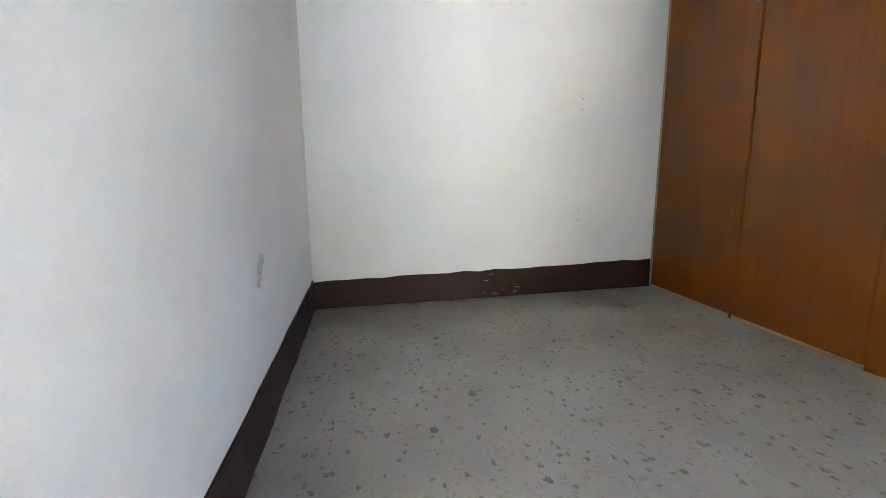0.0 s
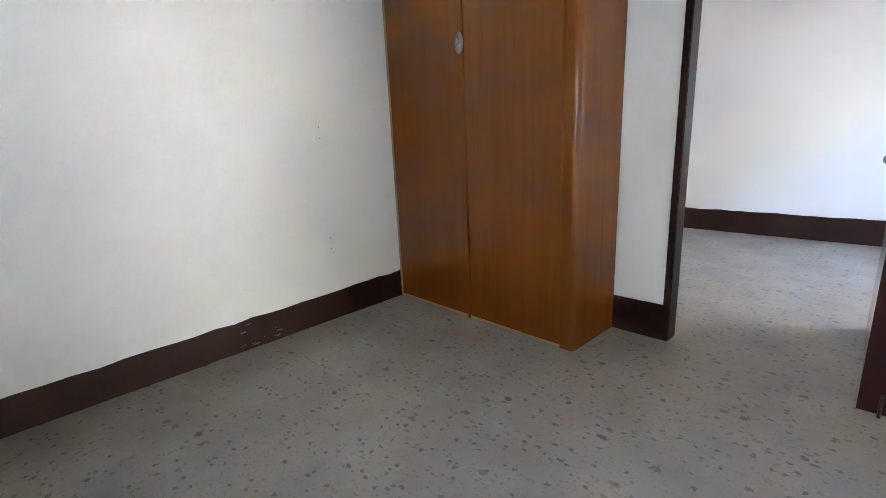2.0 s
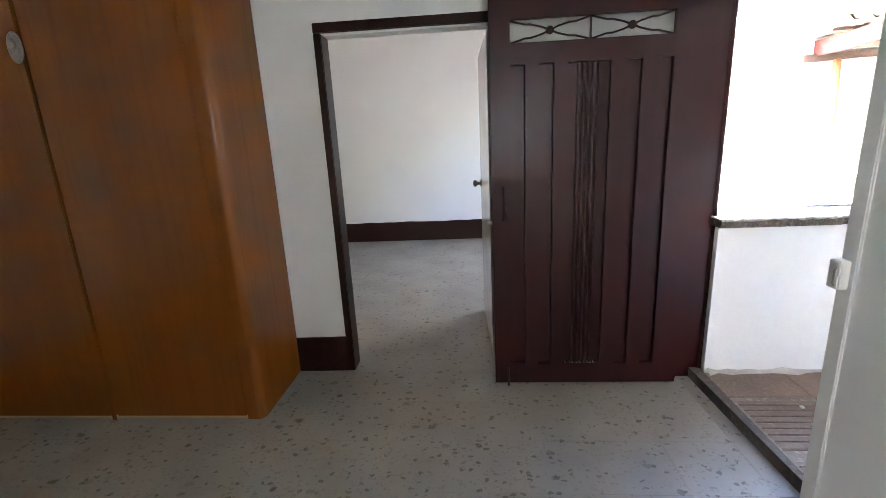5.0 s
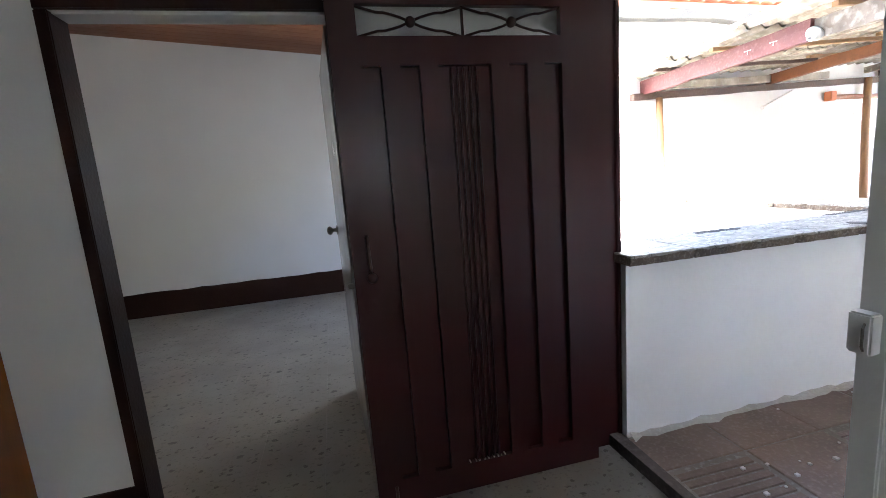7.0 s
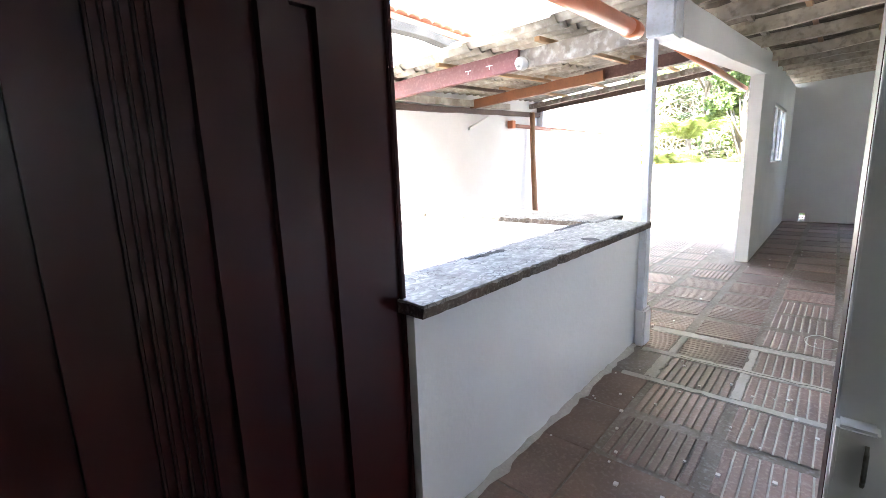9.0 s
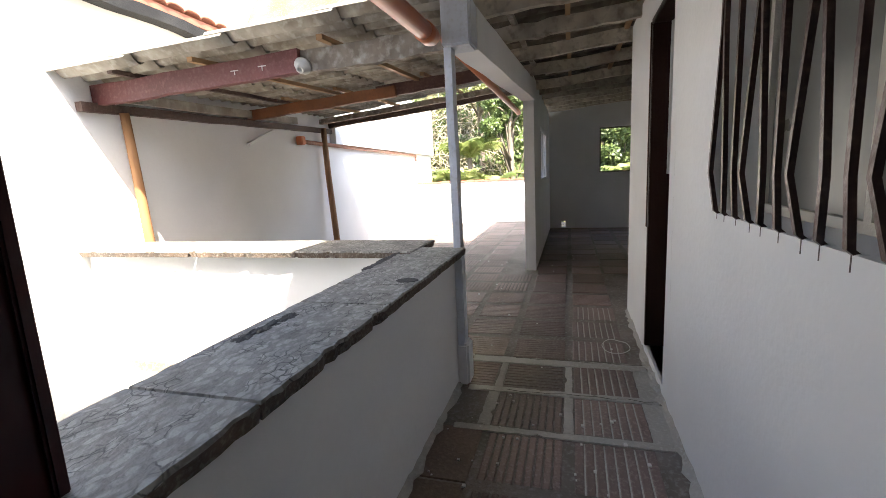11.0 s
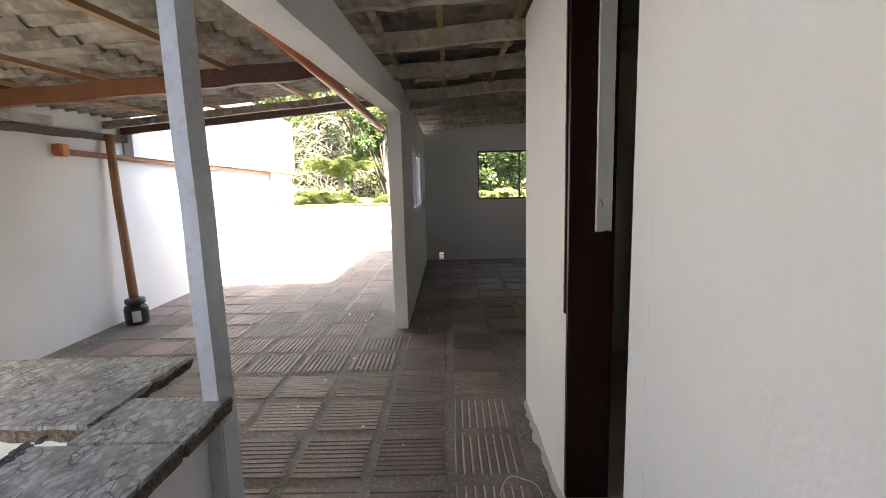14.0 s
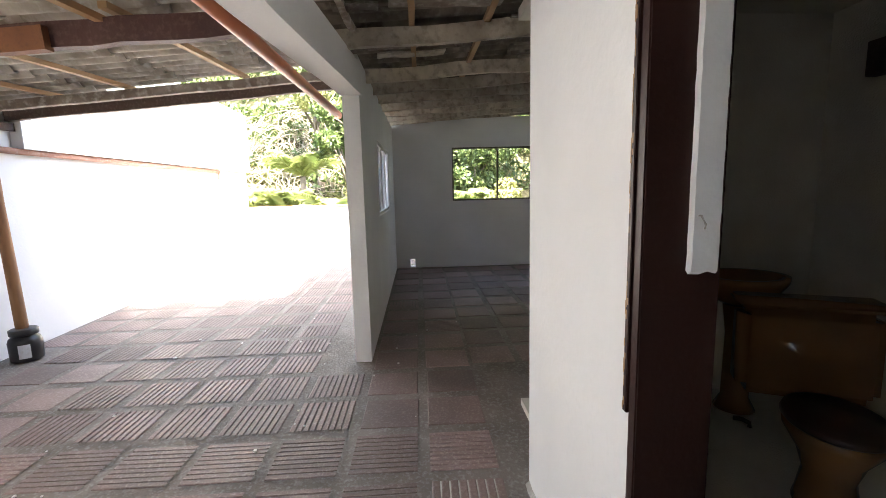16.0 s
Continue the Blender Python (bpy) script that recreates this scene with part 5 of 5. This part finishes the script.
def splash(x0, x1, y, out, seed, tall=1.0):
    """A ragged band of cement and paint where wall and terrace meet."""
    rng = random.Random(seed)
    bm = bmesh.new()
    n = int((x1 - x0) / 0.06)
    rows = []
    for i in range(n + 1):
        x = x0 + (x1 - x0) * i / n
        w, h = 0.02 + 0.035 * rng.random() ** 2, (0.012 + 0.03 * rng.random() ** 2) * tall
        rows.append([bm.verts.new(p) for p in ((x, y, ZT + h), (x, y + out * w * 0.5, ZT + h * 0.5), (x, y + out * w, ZT + 0.001), (x, y, ZT - 0.01))])
    for r, s in zip(rows, rows[1:]):
        for k in range(3):
            bm.faces.new((r[k], r[k + 1], s[k + 1], s[k]))
    return bm


tagged(mesh_ob("trim_corridor_wall", splash(2.14, 6.11, -1.41, 1, 1), M_CEMENT_PALE), kind="structure")
tagged(mesh_ob("trim_parapet", splash(2.14, 4.36, -0.165, -1, 2, 0.6), M_CEMENT_PALE), kind="structure")

# ---- terrazzo tiles of the rooms ----
TS = 0.33


def tile_mesh(name, w, d, h, chamfer, material):
    bm = bmesh.new()
    lo = [bm.verts.new(p) for p in ((0, 0, -h), (w, 0, -h), (w, d, -h), (0, d, -h))]
    mid = [bm.verts.new(p) for p in ((0, 0, -chamfer), (w, 0, -chamfer), (w, d, -chamfer), (0, d, -chamfer))]
    c = chamfer
    top = [bm.verts.new(p) for p in ((c, c, 0), (w - c, c, 0), (w - c, d - c, 0), (c, d - c, 0))]
    for a, b in ((lo, mid), (mid, top)):
        for k in range(4):
            bm.faces.new((a[k], a[(k + 1) % 4], b[(k + 1) % 4], b[k]))
    bm.faces.new(top)
    bmesh.ops.recalc_face_normals(bm, faces=bm.faces)
    me = bpy.data.meshes.new(name)
    bm.to_mesh(me)
    bm.free()
    me.materials.append(material)
    return me


def lay(me, name, parent, m):
    ob = new(name, me)
    ob.parent = parent
    ob.matrix_basis = m
    return ob


terr = tile_mesh("tile", TS - 0.0006, TS - 0.0006, 0.02, 0.0006, M_TERR)
cut = {}
for i in range(-9, 7):
    for k in range(-10, 12):
        x, y = i * TS + 0.02, k * TS - 0.05
        x1, y1 = min(x + TS, 2.115 if -1.3 < y < -0.2 else 2.028), min(y + TS, 3.838)
        x0, y0 = max(x, -2.6), max(y, -3.20)
        if x1 - x0 < 0.05 or y1 - y0 < 0.05 or (y1 < 0.1 and x1 < -2.0):
            continue
        key = (round(x1 - x0, 3), round(y1 - y0, 3))
        if key == (TS, TS):
            me = terr
        else:
            me = cut.setdefault(key, None) or tile_mesh("tile", key[0] - 0.0006, key[1] - 0.0006, 0.02, 0.0006, M_TERR)
            cut[key] = me
        lay(me, "tile", floor_rooms, pose(x0, y0, 0.0))


# ---- ribbed clay tiles of the terrace ----
def ribbed(name, w, d, ribs, material, filling=None, deep=0.011):
    """A clay tile with raised ribs that run along y; filling gives its groove floors a dark tone or cement."""
    bm = bmesh.new()
    prof = [(0, -0.02), (0, -0.004), (0.006, 0.0)]
    step = w / ribs
    for r in range(ribs):
        x = r * step
        if r:
            prof += [(x - step * 0.16, 0.0), (x - step * 0.06, -deep), (x + step * 0.10, -deep), (x + step * 0.2, 0.0)]
    prof += [(w - 0.006, 0.0), (w, -0.004), (w, -0.02)]
    a = [bm.verts.new((x, 0.0, z)) for x, z in prof]
    b = [bm.verts.new((x, d, z)) for x, z in prof]
    for k in range(len(prof) - 1):
        face = bm.faces.new((a[k], a[k + 1], b[k + 1], b[k]))
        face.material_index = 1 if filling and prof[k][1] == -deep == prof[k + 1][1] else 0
    bmesh.ops.recalc_face_normals(bm, faces=bm.faces)
    me = bpy.data.meshes.new(name)
    bm.to_mesh(me)
    bm.free()
    me.materials.append(material)
    if filling:
        me.materials.append(filling)
    return me


TW = 0.375
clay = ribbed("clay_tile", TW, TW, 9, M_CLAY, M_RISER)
filled_clay = ribbed("clay_tile", TW, TW, 8, M_CLAY, M_CEMENT_PALE, 0.003)
muddy_ribbed = ribbed("clay_tile", TW, TW, 8, M_MUDDY)
flat_clay = tile_mesh("clay_tile", TW, TW, 0.02, 0.006, M_CLAY)
muddy = tile_mesh("clay_tile", 0.436, 0.436, 0.02, 0.004, M_MUDDY)
rng = random.Random(12)
rows = [2.325, 2.77, 3.21, 3.66, 4.11, 4.56] + [5.06 + 0.465 * k for k in range(19)]
cols = [-0.65 + 0.443 * k for k in range(-1, 9)]
for i, cx in enumerate(rows):
    for cy in cols:
        if cx < 4.3 and cy > -0.3 or cx < 4.8 and cy > -0.1 or cy + TW / 2 > north_y(cx) - 0.02:
            continue
        if 7.6 < cx < 12.6 and -0.62 < cy < -0.1:
            continue
        smooth_clay = 5.5 < cx < 8.2 and cy > 1.9
        inside = cx > 7.7 and cy < -0.5
        turn = cx < 4.3 or cx < 6.2 and cy < -0.9 or cx > 6.7 and cy > -0.9
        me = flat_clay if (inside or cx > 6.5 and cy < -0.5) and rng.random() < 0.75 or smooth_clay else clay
        a = rng.uniform(-0.8, 0.8) + (0 if turn else 90)
        m = pose(cx + rng.uniform(-0.006, 0.006), cy + rng.uniform(-0.006, 0.006), ZT + rng.uniform(-0.002, 0.001), rng.uniform(-0.25, 0.25), rng.uniform(-0.25, 0.25), a + 90 if not turn else a + 90)
        m = m @ pose(-TW / 2, -TW / 2, 0)
        if i == 0 and cy > -0.8:
            me = muddy_ribbed
        if i == 1 and cy > -0.8:
            me, m = muddy, pose(cx - 0.218, cy - 0.218, ZT - 0.001, 0, 0, rng.uniform(-0.4, 0.4))
        if me is clay and cy < -0.9 and 2.9 < cx < 6.2:
            me = filled_clay
        lay(me, "clay_tile", corridor if cx < 4.3 else end_room if cy < -0.42 else terrace, m)
strip = tile_mesh("clay_tile", 0.436, 0.245, 0.02, 0.004, M_MUDDY)
for cx in rows[:4]:
    lay(strip, "clay_tile", corridor, pose(cx - 0.218, -0.425, ZT - 0.002, 0, 0, rng.uniform(-0.5, 0.5)))
for cx in [7.9 + 0.465 * k for k in range(10)]:
    for cy in [-1.5 - 0.443 * k for k in range(6)]:
        lay(flat_clay, "clay_tile", end_room, pose(cx - TW / 2, cy - TW / 2, ZT))
# pale cement joints where the tiles have been relaid, with a crack along them
joint = tagged(new("cement_joints"), "pale cement joints round the relaid clay tiles", kind="structure")
for k, d in enumerate(((4.748, 4.85, -1.385, -0.17), (4.31, 4.372, -1.385, -0.235), (3.86, 3.915, -1.385, -0.25), (4.373, 4.747, -0.455, -0.405), (4.373, 4.747, -0.895, -0.848), (3.916, 4.309, -0.90, -0.845), (3.916, 4.309, -0.452, -0.38), (4.373, 4.747, -1.40, -1.283), (3.916, 4.309, -1.40, -1.283))):
    part("joint", ragged_slab(*d, 300 + k, "nsew", 0.02, ZT + 0.001 - 0.0004 * k), M_CEMENT_PALE, joint)
rng = random.Random(77)
for x in (4.84, 4.335):
    part("joint_crack", tube(bmesh.new(), [(x + rng.uniform(-0.012, 0.012), -1.39 + 0.09 * k, ZT + 0.0012) for k in range(11)], 0.0022, 4), M_RISER, joint, "dark crack in the cement")
